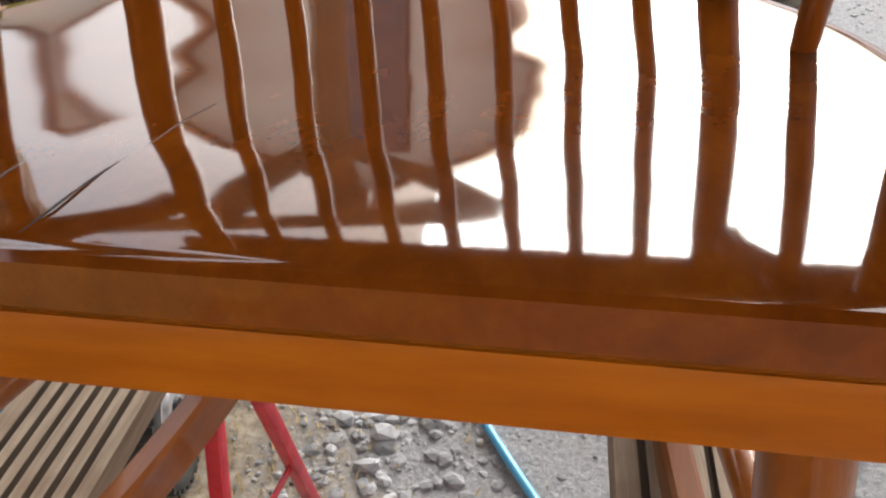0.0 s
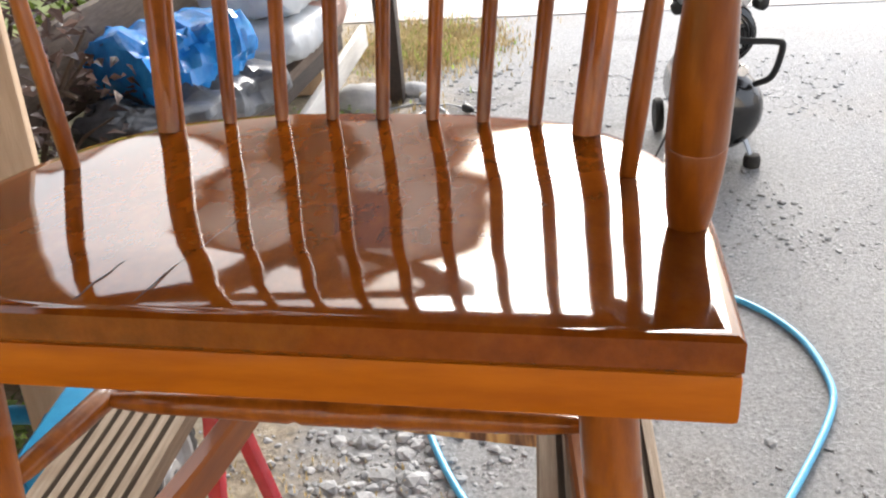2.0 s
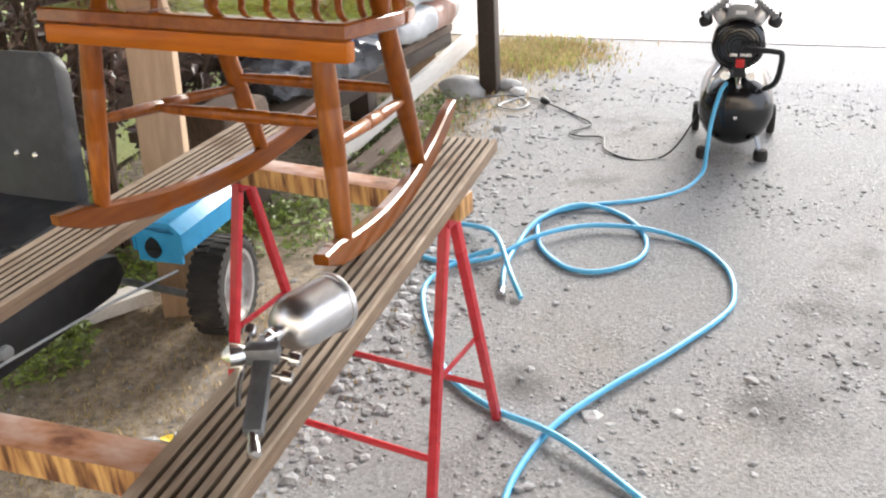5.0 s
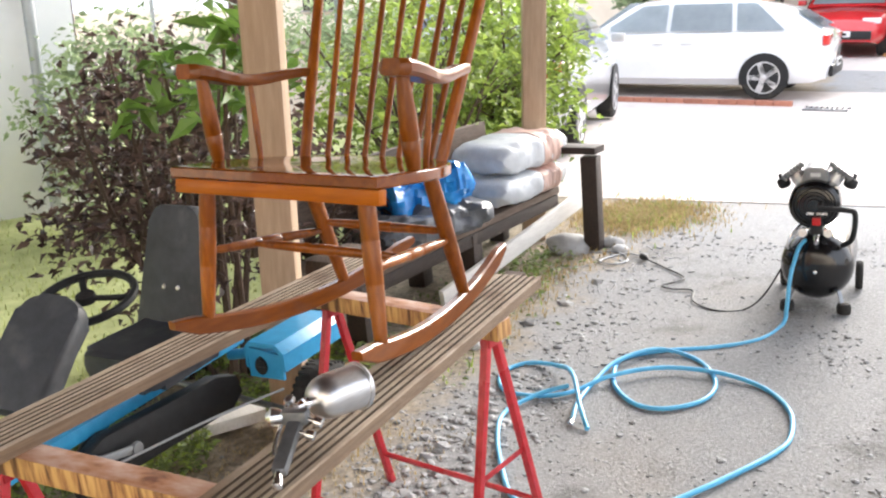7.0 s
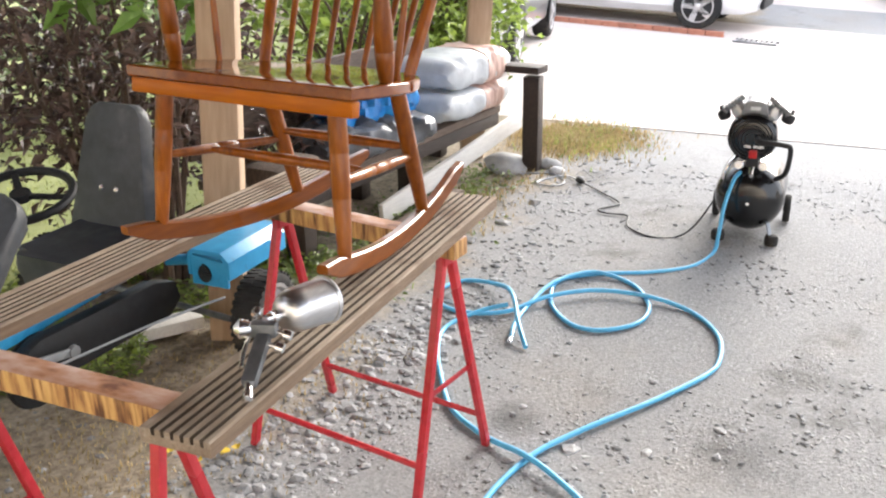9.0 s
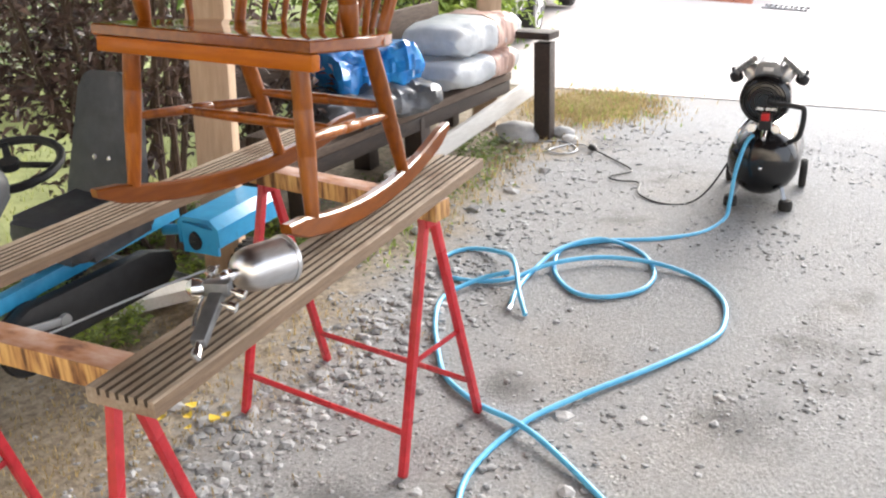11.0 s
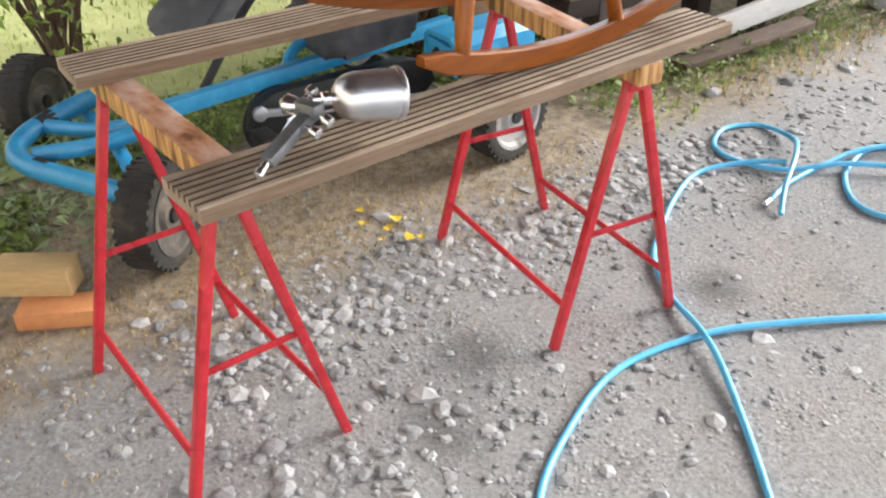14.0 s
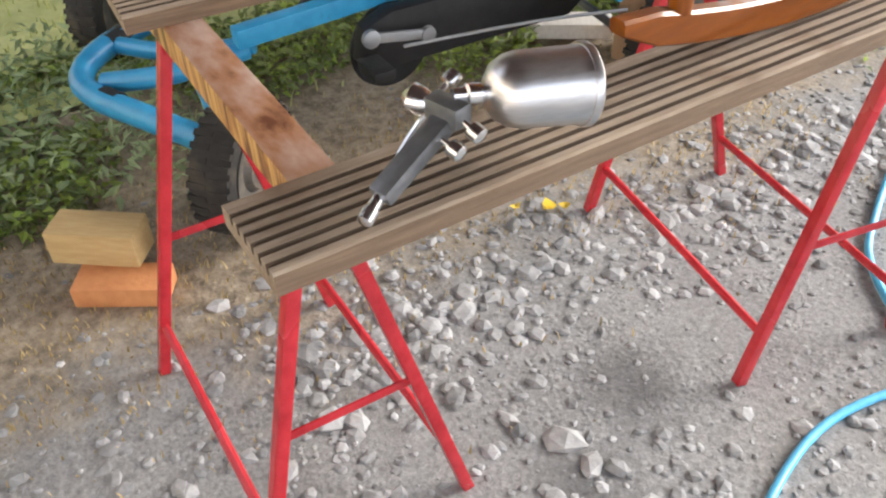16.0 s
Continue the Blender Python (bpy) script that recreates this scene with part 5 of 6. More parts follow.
shrub("garden_shrub", "pale garden shrub in front of the house", (-5.9, 9.5), 1.3, 1.8, 4200, 0.11, "leafpale", 11, 10, "shrub", 110, "garden shrubs")
shrub("garden_shrub", "clipped shrub on a stem before the house bay", (-5.1, 19.0), 0.8, 2.0, 2600, 0.14, "leafpale", 12, 8, "shrub", 70, "garden shrubs", low=0.45)
shrub("garden_shrub", "bushy green shrub before the house door", (-3.6, 18.9), 0.9, 1.5, 2600, 0.14, "leafpale", 13, 8, "shrub", 70, "garden shrubs")
shrub("garden_shrub", "rounded green shrub at the end of the drive", (-0.4, 25.5), 1.5, 2.3, 3200, 0.18, "leaf", 14, 8, "shrub", 80, "garden shrubs")
shrub("garden_shrub", "rounded green shrub at the end of the drive", (1.6, 26.5), 1.6, 2.0, 3000, 0.18, "leaf", 15, 8, "shrub", 80, "garden shrubs")


def conifer(x, y, h, r, seed, label):
    rnd = random.Random(seed)
    g = ground_z(x, y)
    t = thing("conifer", label, "tree", Matrix.Translation((x, y, g)), "far trees")
    bm = B()
    tube(bm, [(0, 0, 0), (0, 0, h * 0.5), (0.05, 0, h * 0.97)], [0.16, 0.10, 0.02], 8)
    part("trunk", bm, M["bark"], t)
    spots = []
    for _ in range(4200):
        z = h * (0.12 + 0.88 * rnd.random() ** 0.8)
        rr = r * (1 - z / h) ** 0.8 * (0.75 + 0.35 * noise.noise(Vector((z * 1.3, rnd.random() * 2, seed)))) * math.sqrt(rnd.random()) + 0.05
        a = rnd.uniform(0, 6.283)
        spots.append(Vector((rr * math.cos(a), rr * math.sin(a), z - 0.2 * rr)))
    ob = new("crown", leaf_mesh("crown", "conifer", spots, 0.34, rnd, 0.5))
    ob.parent = t


conifer(-2.0, 40.0, 8.2, 2.2, 21, "dark green conifer behind the house")
conifer(2.4, 44.0, 7.5, 2.4, 22, "dark green conifer at the end of the drive")


# ---- cars ----
def car(x, y, turn, paint, label, length=4.55, width=1.78, height=1.46, estate=True, spokes=5):
    """A passenger car, its nose along +x: lofted body, glass, four wheels, lamps."""
    g = ground_z(x, y)
    t = thing("car", label, "car", Matrix.Translation((x, y, g)) @ pose(0, 0, 0, 0, 0, turn), "parked cars")
    L, Wd, H = length, width, height
    # sections: x, sill z, belt z, half width at belt
    secs = [(-0.5 * L, 0.42, 0.80, 0.70), (-0.49 * L, 0.30, 0.93, 0.78), (-0.45 * L, 0.24, 0.99, 0.84), (-0.30 * L, 0.20, 0.98, 0.88), (0.0, 0.19, 0.94, 0.89), (0.17 * L, 0.19, 0.92, 0.89),
            (0.24 * L, 0.20, 0.91, 0.88), (0.36 * L, 0.22, 0.83, 0.87), (0.44 * L, 0.24, 0.74, 0.82), (0.485 * L, 0.28, 0.64, 0.72), (0.5 * L, 0.38, 0.54, 0.62)]
    k_ = Wd / 1.78
    bm = B()
    rings = []
    for sx, z0, z1, hw in secs:
        hw *= k_
        ring = [(-hw * 0.86, z0), (-hw * 0.98, z0 + 0.10), (-hw, (z0 + z1) / 2), (-hw * 0.985, z1 - 0.10), (-hw * 0.93, z1 - 0.02), (-hw * 0.6, z1 + 0.012), (0, z1 + 0.03)]
        ring = ring + [(-a, b) for a, b in ring[-2::-1]]
        rings.append([bm.verts.new((sx, a, b)) for a, b in ring])
    for a, b in zip(rings, rings[1:]):
        n = len(a)
        for k in range(n):
            bm.faces.new((a[k], a[(k + 1) % n], b[(k + 1) % n], b[k]))
    bm.faces.new(rings[0])
    bm.faces.new(rings[-1][::-1])
    bmesh.ops.recalc_face_normals(bm, faces=bm.faces)
    part("body", bm, M[paint], t)
    # greenhouse
    rear = -0.47 * L if estate else -0.40 * L
    top = [(rear, 0.97, 0.80), (rear + 0.42, H - 0.20, 0.67), (rear + 1.05, H - 0.05, 0.62), (-0.08 * L, H, 0.62), (0.08 * L, H - 0.05, 0.61), (0.12 * L, H - 0.10, 0.61), (0.27 * L, 0.92, 0.78)]
    bm = B()
    rings = []
    for sx, z, hw in top:
        hw *= k_
        zb = 0.90
        rings.append([bm.verts.new((sx, a, b)) for a, b in ((-0.83 * k_, zb), (-hw - (0.10 if z > 1.1 else 0.02), zb + (z - zb) * 0.45), (-hw, z - 0.03), (-hw * 0.7, z), (hw * 0.7, z), (hw, z - 0.03), (hw + (0.10 if z > 1.1 else 0.02), zb + (z - zb) * 0.45), (0.83 * k_, zb))])
    for a, b in zip(rings, rings[1:]):
        for k in range(7):
            bm.faces.new((a[k], a[k + 1], b[k + 1], b[k]))
    bmesh.ops.recalc_face_normals(bm, faces=bm.faces)
    part("roof", bm, M[paint], t)

    def pane(name, pts):
        b2 = B()
        b2.faces.new([b2.verts.new(p) for p in pts])
        r = bmesh.ops.solidify(b2, geom=list(b2.faces), thickness=0.01)
        return part(name, b2, M["carglass"], t)

    for s in (-1, 1):
        def at(sx, f):
            """A point on the flank of the greenhouse, f up from belt to roof."""
            hi = H - 0.03 if -0.30 * L < sx < 0.07 * L else (H - 0.03 - (abs(sx - (-0.12 * L)) / L - 0.19) * 1.2)
            z = 0.96 + (hi - 0.07 - 0.96) * f
            return (sx, s * k_ * (0.835 - 0.185 * f + (0.018)), z)
        for a0, a1, b0, b1 in ((0.0, 0.215, 0.0, 0.085), (-0.21, -0.015, -0.20, -0.015), (-0.37, -0.225, -0.275, -0.215)):
            pane("side_window", [at(a0 * L, 0.02), at(a1 * L, 0.02), at(b1 * L, 0.97), at(b0 * L, 0.97)])
    pane("windscreen", [(0.262 * L, -0.70 * k_, 0.97), (0.262 * L, 0.70 * k_, 0.97), (0.135 * L, 0.58 * k_, H - 0.08), (0.135 * L, -0.58 * k_, H - 0.08)])
    pane("rear_window", [(rear - 0.010, 0.66 * k_, 1.02), (rear - 0.010, -0.66 * k_, 1.02), (rear + 0.355, -0.58 * k_, H - 0.23), (rear + 0.355, 0.58 * k_, H - 0.23)])
    for s in (-1, 1):
        for wx in (-0.315 * L, 0.30 * L):
            w = new("wheel")
            w.parent = t
            m = pose(wx, s * (Wd / 2 - 0.10), 0.315, 90 * s, 0, 0)
            bm = B()
            lathe(bm, [(0.20, -0.10), (0.29, -0.105), (0.315, -0.08), (0.318, 0.08), (0.29, 0.108), (0.225, 0.104)], 32, m @ pose(0, 0, 0, 180, 0, 0))
            part("tyre", bm, M["rubber"], w)
            bm = B()
            fwd = m @ pose(0, 0, 0, 180, 0, 0)
            lathe(bm, [(0.222, 0.06), (0.226, 0.112), (0.21, 0.114), (0.205, 0.07)], 28, fwd)
            for k in range(spokes):
                a = 360 * k / spokes
                box(bm, (0.11, 0, 0.10), (0.21, 0.085, 0.02), fwd @ pose(0, 0, 0, 0, 0, a), 0.006)
            lathe(bm, [(0.04, 0.08), (0.045, 0.115), (0.03, 0.12)], 14, fwd)
            part("rim", bm, M["alloy"], w, "spoked light alloy rim")
            bm = B()
            lathe(bm, [(0.19, -0.02), (0.2, 0.05), (0.19, 0.06)], 20, fwd)
            part("brake_disc", bm, M["plastic"], w)
            bm = B()
            arch = [(wx + 0.345 * math.cos(a), 0.315 + 0.345 * math.sin(a)) for a in [math.pi * k / 14 for k in range(15)]]
            arch += [(wx - 0.33, 0.21), (wx + 0.33, 0.21)]
            prism(bm, arch, 0.012, Matrix.Translation((0, s * (0.894 * k_) + 0.006, 0)) @ pose(0, 0, 0, 90, 0, 0))
            part("wheel_arch", bm, M["plastic"], t)
        bm = B()
        box(bm, (-0.487 * L, s * 0.66 * k_, 0.83), (0.10, 0.34, 0.15), bevel=0.03)
        part("tail_light", bm, M["taillight"], t, "red tail lamp")
        bm = B()
        box(bm, (0.462 * L, s * 0.62 * k_, 0.66), (0.14, 0.32, 0.11), bevel=0.03)
        part("headlight", bm, M["lamp"], t, "clear headlamp")
        bm = B()
        box(bm, (0.19 * L, s * 0.98 * k_, 0.99), (0.10, 0.16, 0.11), bevel=0.03)
        part("mirror", bm, M[paint], t)
        for hx in (-0.07 * L, 0.09 * L - 0.3):
            bm = B()
            box(bm, (hx, s * 0.898 * k_, 0.80), (0.17, 0.03, 0.028), bevel=0.008)
            part("door_handle", bm, M[paint], t)
    for sx, nm in ((-0.503 * L, "rear_bumper"), (0.497 * L, "front_bumper")):
        bm = B()
        box(bm, (sx, 0, 0.40), (0.06, 1.30 * k_, 0.16), bevel=0.025)
        part(nm, bm, M["plastic"], t)
        bm = B()
        box(bm, (sx + math.copysign(0.036, sx), 0, 0.50 if sx < 0 else 0.42), (0.012, 0.50, 0.11), bevel=0.003)
        plate = part("number_plate", bm, M["whiteplastic"], t)
        bm = B()
        box(bm, (sx + math.copysign(0.044, sx), 0, 0.50 if sx < 0 else 0.42), (0.003, 0.36, 0.05))
        part("plate_bar", bm, M["plastic"], plate)
    return t


car(-3.10, 13.55, 181, "carwhite", "white estate car parked on the paved drive")
car(-1.22, 19.9, -94, "carred", "small red car parked facing the yard", 3.9, 1.66, 1.50)
car(1.55, 20.0, 88, "carsilver", "silver car parked at the end of the drive")
car(-3.50, 8.62, 102, "carsilver", "silver grey car parked by the shrubs", 4.3, 1.7, 1.42)


# ---- houses ----
def window(t, c, w, h, out_dir, frame_m="darkwood", name="window"):
    """A framed window set on a wall at c, facing out_dir."""
    c, o = Vector(c), Vector(out_dir).normalized()
    sx = Vector((-o.y, o.x, 0))
    m = Matrix((sx, Vector((0, 0, 1)), o)).transposed().to_4x4()
    m.translation = c
    win = new(name)
    win.parent = t
    win.matrix_local = m
    f = 0.09
    bm = B()
    for cc, ss in (((0, h / 2 - f / 2, 0.03), (w, f, 0.10)), ((0, -h / 2 + f / 2, 0.03), (w, f, 0.10)), ((-w / 2 + f / 2, 0, 0.03), (f, h - 2 * f, 0.10)), ((w / 2 - f / 2, 0, 0.03), (f, h - 2 * f, 0.10)), ((0, 0, 0.03), (0.05, h - 2 * f, 0.08))):
        box(bm, cc, ss, bevel=0.008)
    part("frame", bm, M[frame_m], win)
    bm = B()
    box(bm, (0, 0, 0.012), (w - f, h - f, 0.02))
    part("pane", bm, M["glass"], win)
    bm = B()
    box(bm, (0, -h / 2 - 0.03, 0.08), (w + 0.12, 0.05, 0.22), bevel=0.01)
    part("sill", bm, M["concrete"], win)


def tiled_slope(t, a, b, c, d, name="roof_slope"):
    """Rows of tiles over the quadrilateral a, b (eave), c, d (ridge)."""
    a, b, c, d = map(Vector, (a, b, c, d))
    n = (b - a).cross(d - a).normalized()
    if n.z < 0:
        n = -n
    rows = max(4, int((d - a).length / 0.34))
    cols = max(4, int((b - a).length / 0.26))
    bm = B()
    for j in range(rows):
        p0, p1 = a.lerp(d, j / rows), b.lerp(c, j / rows)
        q0, q1 = a.lerp(d, (j + 1) / rows), b.lerp(c, (j + 1) / rows)
        lo, hi = [], []
        for i in range(cols * 2 + 1):
            u = i / (cols * 2)
            up = n * (0.05 + (0.035 if i % 2 else 0.0))
            lo.append(bm.verts.new(p0.lerp(p1, u) + up + n * 0.045))
            hi.append(bm.verts.new(q0.lerp(q1, u) + up))
        und = [bm.verts.new(p0.lerp(p1, i / (cols * 2)) + n * 0.005) for i in range(cols * 2 + 1)]
        for i in range(cols * 2):
            bm.faces.new((lo[i], lo[i + 1], hi[i + 1], hi[i]))
            bm.faces.new((und[i], und[i + 1], lo[i + 1], lo[i]))
    bmesh.ops.recalc_face_normals(bm, faces=bm.faces)
    ob = tagged(part(name, bm, M["tile"], t, "orange-red clay roof tiles", smooth=False), kind="stuff")
    return ob


house = thing("house", "cream plastered family house with orange tiled roof and bay", "house", Matrix.Translation((-6.2, 23.2, 0)) @ pose(0, 0, 0, 0, 0, 10) @ Matrix.Diagonal((1, 1, 1.15, 1)))
HW, HD, HE, HR = 5.4, 9.0, 3.9, 8.6
bm = B()
prism(bm, [(-HW, 0), (HW, 0), (HW, HE), (0, HR - 0.25), (-HW, HE)], HD, pose(0, HD, 0, 90, 0, 0), 0.0)
part("wall", bm, M["plaster"], house, "cream plaster gable wall")
for s in (-1, 1):
    tiled_slope(house, (s * (HW + 0.55), -0.7, HE - 0.46), (s * (HW + 0.55), HD + 0.5, HE - 0.46), (0, HD + 0.5, HR), (0, -0.7, HR))
    bm = B()
    bar(bm, (s * (HW + 0.55), -0.72, HE - 0.54), (0, -0.72, HR - 0.08), 0.06, 0.24, up=(0, 1, 0), bevel=0.01)
    part("barge_board", bm, M["orangewood"], house, "orange-brown barge board")
bay = new("bay")
bay.parent = house
bm = B()
prism(bm, [(-0.2, -1.2), (0.5, -2.0), (4.6, -2.0), (5.2, -1.2), (5.2, 0.3), (-0.2, 0.3)], 3.2, Matrix(), 0.0)
part("bay_wall", bm, M["plaster"], bay)
ez, rz_ = 3.2, 4.05
for a, b, c, d in (((-0.75, -2.55, ez), (5.75, -2.55, ez), (4.0, -0.2, rz_), (1.0, -0.2, rz_)), ((5.75, -2.55, ez), (5.75, 0.2, ez), (4.0, 0.2, rz_), (4.0, -0.2, rz_)), ((-0.75, 0.2, ez), (-0.75, -2.55, ez), (1.0, -0.2, rz_), (1.0, 0.2, rz_))):
    tiled_slope(bay, a, b, c, d, "bay_roof")
bm = B()
bar(bm, (-0.78, -2.6, ez - 0.03), (5.78, -2.6, ez - 0.03), 0.10, 0.12, bevel=0.01)
part("gutter", bm, M["darkwood"], bay, "dark brown gutter board")
window(house, (0.35, -0.01, 5.15), 1.9, 1.5, (0, -1, 0))
window(house, (-3.6, -0.01, 1.9), 1.2, 1.4, (0, -1, 0))
window(house, (0.95, -2.01, 1.75), 0.55, 1.55, (0, -1, 0))
window(house, (2.35, -2.01, 1.30), 1.15, 2.0, (0, -1, 0), name="door_window")
window(house, (4.0, -2.01, 1.95), 0.95, 1.15, (0, -1, 0))
bm = B()
tube(bm, [(-0.4, -1.3, 0.1), (-0.4, -1.3, 3.1)], 0.05, 10)
part("downpipe", bm, M["zinc"], house)

port = thing("carport", "open timber carport with zinc-edged flat roof beside the house", "carport", Matrix.Translation((-1.4, 19.0, 0)) @ pose(0, 0, 0, 0, 0, 6) @ Matrix.Diagonal((1, 1, 1.10, 1)))
bm = B()
box(bm, (0.6, 1.6, 3.08), (5.6, 4.6, 0.08), bevel=0.01)
part("roof", bm, M["zinc"], port, "grey zinc roof sheet")
bm = B()
box(bm, (0.6, -0.66, 2.90), (5.6, 0.10, 0.28), bevel=0.012)
part("fascia", bm, M["orangewood"], port, "orange timber fascia beam")
for k in range(7):
    bm = B()
    box(bm, (-1.9 + 0.85 * k, 1.6, 2.96), (0.08, 4.3, 0.14), bevel=0.008)
    part("rafter", bm, M["orangewood"], port)
for px, py in ((-1.3, -0.5), (0.85, -0.5), (-1.3, 3.5), (3.1, 3.5)):
    bm = B()
    g = 0.0
    box(bm, (px, py, 1.45), (0.14, 0.14, 2.85), bevel=0.012)
    part("post", bm, M["orangewood"], port)
bm = B()
box(bm, (0.2, 3.9, 1.6), (1.7, 0.15, 2.9), bevel=0.01)
part("rear_wall", bm, M["cladding"], port, "brown boarded rear wall")

white = thing("white_house", "white plastered house with brown cladding above and a downpipe", "house", Matrix.Translation((-5.32, 4.05, 0)) @ pose(0, 0, 0, 0, 0, 70))
g0 = ground_z(-5.3, 4.0)
bm = B()
box(bm, (-4.0, 3.0, g0 + 1.12), (8.0, 6.0, 2.30), bevel=0.01)
part("wall", bm, M["whiteplaster"], white)
for k in range(54):
    bm = B()
    box(bm, (-0.075 - 0.15 * k, -0.02, g0 + 3.30), (0.142, 0.05, 2.06), bevel=0.006)
    part("cladding_board", bm, M["cladding"], white)
bm = B()
box(bm, (-4.0, 3.05, g0 + 3.30), (7.9, 6.0, 2.05), bevel=0.01)
part("upper_wall", bm, M["cladding"], white)
bm = B()
bar(bm, (0.5, -0.5, g0 + 4.35), (-8.5, -0.5, g0 + 4.35), 6.0, 0.12)
part("roof_edge", bm, M["cladding"], white)
bm = B()
tube(bm, [(-0.35, -0.09, g0), (-0.35, -0.09, g0 + 4.2)], 0.045, 12)
part("downpipe", bm, M["zinc"], white, "grey zinc downpipe")
for x in (-0.17, -0.08):
    bm = B()
    box(bm, (x, -0.008, g0 + 1.98), (0.05, 0.012, 0.10), bevel=0.002)
    part("sign_bar", bm, M["signred"], white, "small red painted bar")

perg = thing("pergola", "dark brown slatted pergola roof in the garden", "pergola")
P1, P2, P3, P4 = Vector((-5.80, 4.42, 2.42)), Vector((-5.58, 6.50, 1.91)), Vector((-6.83, 5.22, 2.29)), Vector((-6.42, 7.15, 1.91))
for a, b in ((P1, P2), (P3, P4)):
    bm = B()
    bar(bm, a, b, 0.07, 0.15, bevel=0.006, over=0.1)
    part("rafter", bm, M["cladding"], perg)
for k in range(8):
    a, b = P1.lerp(P2, (k + 0.4) / 7.6), P3.lerp(P4, (k + 0.4) / 7.6)
    bm = B()
    bar(bm, a + (a - b).normalized() * 0.28 + Vector((0, 0, 0.10)), b + Vector((0, 0, 0.10)), 0.11, 0.045, bevel=0.004)
    part("slat", bm, M["cladding"], perg)
bm = B()
bar(bm, (-6.90, 4.9, 1.86), (-6.38, 7.25, 1.82), 0.08, 0.14, bevel=0.006)
part("beam", bm, M["cladding"], perg)
# dark infill boards stand in for the shade under the rear rafter
for k in range(7):
    a = Vector((-6.93, 5.0, 0)).lerp(Vector((-6.5, 6.95, 0)), k / 6)
    bm = B()
    box(bm, (a.x, a.y, 1.9 + 0.17 * (1 - k / 6)), (0.03, 0.31, 0.36 * (1 - k / 7)), pose(0, 0, 0, 0, 0, 0), 0.003)
    part("board", bm, M["cladding"], perg)
for x, y in ((-6.40, 7.15), (-5.60, 6.42), (-6.85, 5.2)):
    bm = B()
    box(bm, (x, y, 0.92), (0.12, 0.12, 1.86), bevel=0.006)
    part("post", bm, M["cladding"], perg)
bm = B()
cloth = [YARD @ Vector(q) for q in ((-7.91, 8.00, 2.80), (-6.90, 9.00, 2.49), (-6.21, 9.60, 2.25), (-6.14, 9.20, 1.98), (-6.70, 8.60, 2.26))]
bm.faces.new([bm.verts.new(q) for q in cloth])
bmesh.ops.solidify(bm, geom=list(bm.faces), thickness=0.02)
aw = solo("awning", bm, M["orangecloth"], "orange cloth awning stretched over the garden terrace", "awning")
for q in (cloth[0], cloth[2]):
    bm = B()
    tube(bm, [(q.x, q.y, ground_z(q.x, q.y)), (q.x, q.y, q.z)], 0.03, 8)
    part("pole", bm, M["zinc"], aw)
par = thing("parasol", "closed lilac garden parasol", "parasol", Matrix.Translation((-4.55, 8.2, ground_z(-4.55, 8.2))))
bm = B()
lathe(bm, [(0.02, 0.95), (0.11, 1.0), (0.09, 1.4), (0.05, 1.95), (0.015, 2.05)], 14)
part("canopy", bm, M["bluecloth"], par)
bm = B()
tube(bm, [(0, 0, 0), (0, 0, 2.1)], 0.018, 8)
lathe(bm, [(0.2, 0), (0.2, 0.05), (0.04, 0.08)], 16)
part("pole", bm, M["zinc"], par)

# hedge and neighbour roofline that close the view
for k, (x, y, w, h, d, turn) in enumerate(((-16, 30, 12, 5.5, 7, 12), (14, 34, 12, 5.5, 8, -10), (30, 6, 14, 5.5, 8, 80), (18, -22, 16, 6, 8, 150), (-22, -14, 14, 6, 8, 40))):
    far = thing("neighbour_house", "plain cream house with orange tiled roof in the distance", "house", Matrix.Translation((x, y, ground_z(x, y) - 0.1)) @ pose(0, 0, 0, 0, 0, turn), "distant houses")
    bm = B()
    prism(bm, [(-w / 2, 0), (w / 2, 0), (w / 2, 3.2), (0, h + 1.2), (-w / 2, 3.2)], d, pose(0, d / 2, 0, 90, 0, 0))
    part("wall", bm, M["plaster"], far)
    for s in (-1, 1):
        tiled_slope(far, (s * (w / 2 + 0.4), -d / 2 - 0.4, 2.9), (s * (w / 2 + 0.4), d / 2 + 0.4, 2.9), (0, d / 2 + 0.4, h + 1.4), (0, -d / 2 - 0.4, h + 1.4))
    window(far, (-w / 4, -d / 2 - 0.01, 1.7), 1.3, 1.3, (0, -1, 0))
    window(far, (w / 4, -d / 2 - 0.01, 1.7), 1.3, 1.3, (0, -1, 0))

# ---- red brick kerb across the drive ----
kerb = thing("kerb", "row of red bricks edging the paved drive", "kerb", kind="structure")
bm0 = B()
box(bm0, (0, 0, 0.03), (0.235, 0.11, 0.09), bevel=0.006)
kerb_mesh = mesh_from(bm0, "brick", M["brickred"])
for k in range(17):
    ob = new("brick", kerb_mesh)
    ob.parent = kerb
    x = -5.2 + 0.245 * k
    ob.matrix_local = pose(x, 12.2, ground_z(x, 12.2), 0, 0, random.uniform(-1, 1))
bm = B()
for k in range(8):
    box(bm, (0.03 + 0.065 * k, 0, 0.012), (0.035, 0.30, 0.03), bevel=0.003)
box(bm, (0.26, 0.16, 0.012), (0.56, 0.03, 0.03))
box(bm, (0.26, -0.16, 0.012), (0.56, 0.03, 0.03))
solo("drain_grate", bm, M["greymetal"], "iron drain grate set in the drive", "drain grate", Matrix.Translation((-0.95, 11.9, ground_z(-0.9, 11.9) + 0.004)))


# unseen wall added behind the camera's start: closes the yard, bounces warm fill
bm = B()
box(bm, (0.6, -5.6, 1.7), (13.0, 0.3, 4.4), bevel=0.01)
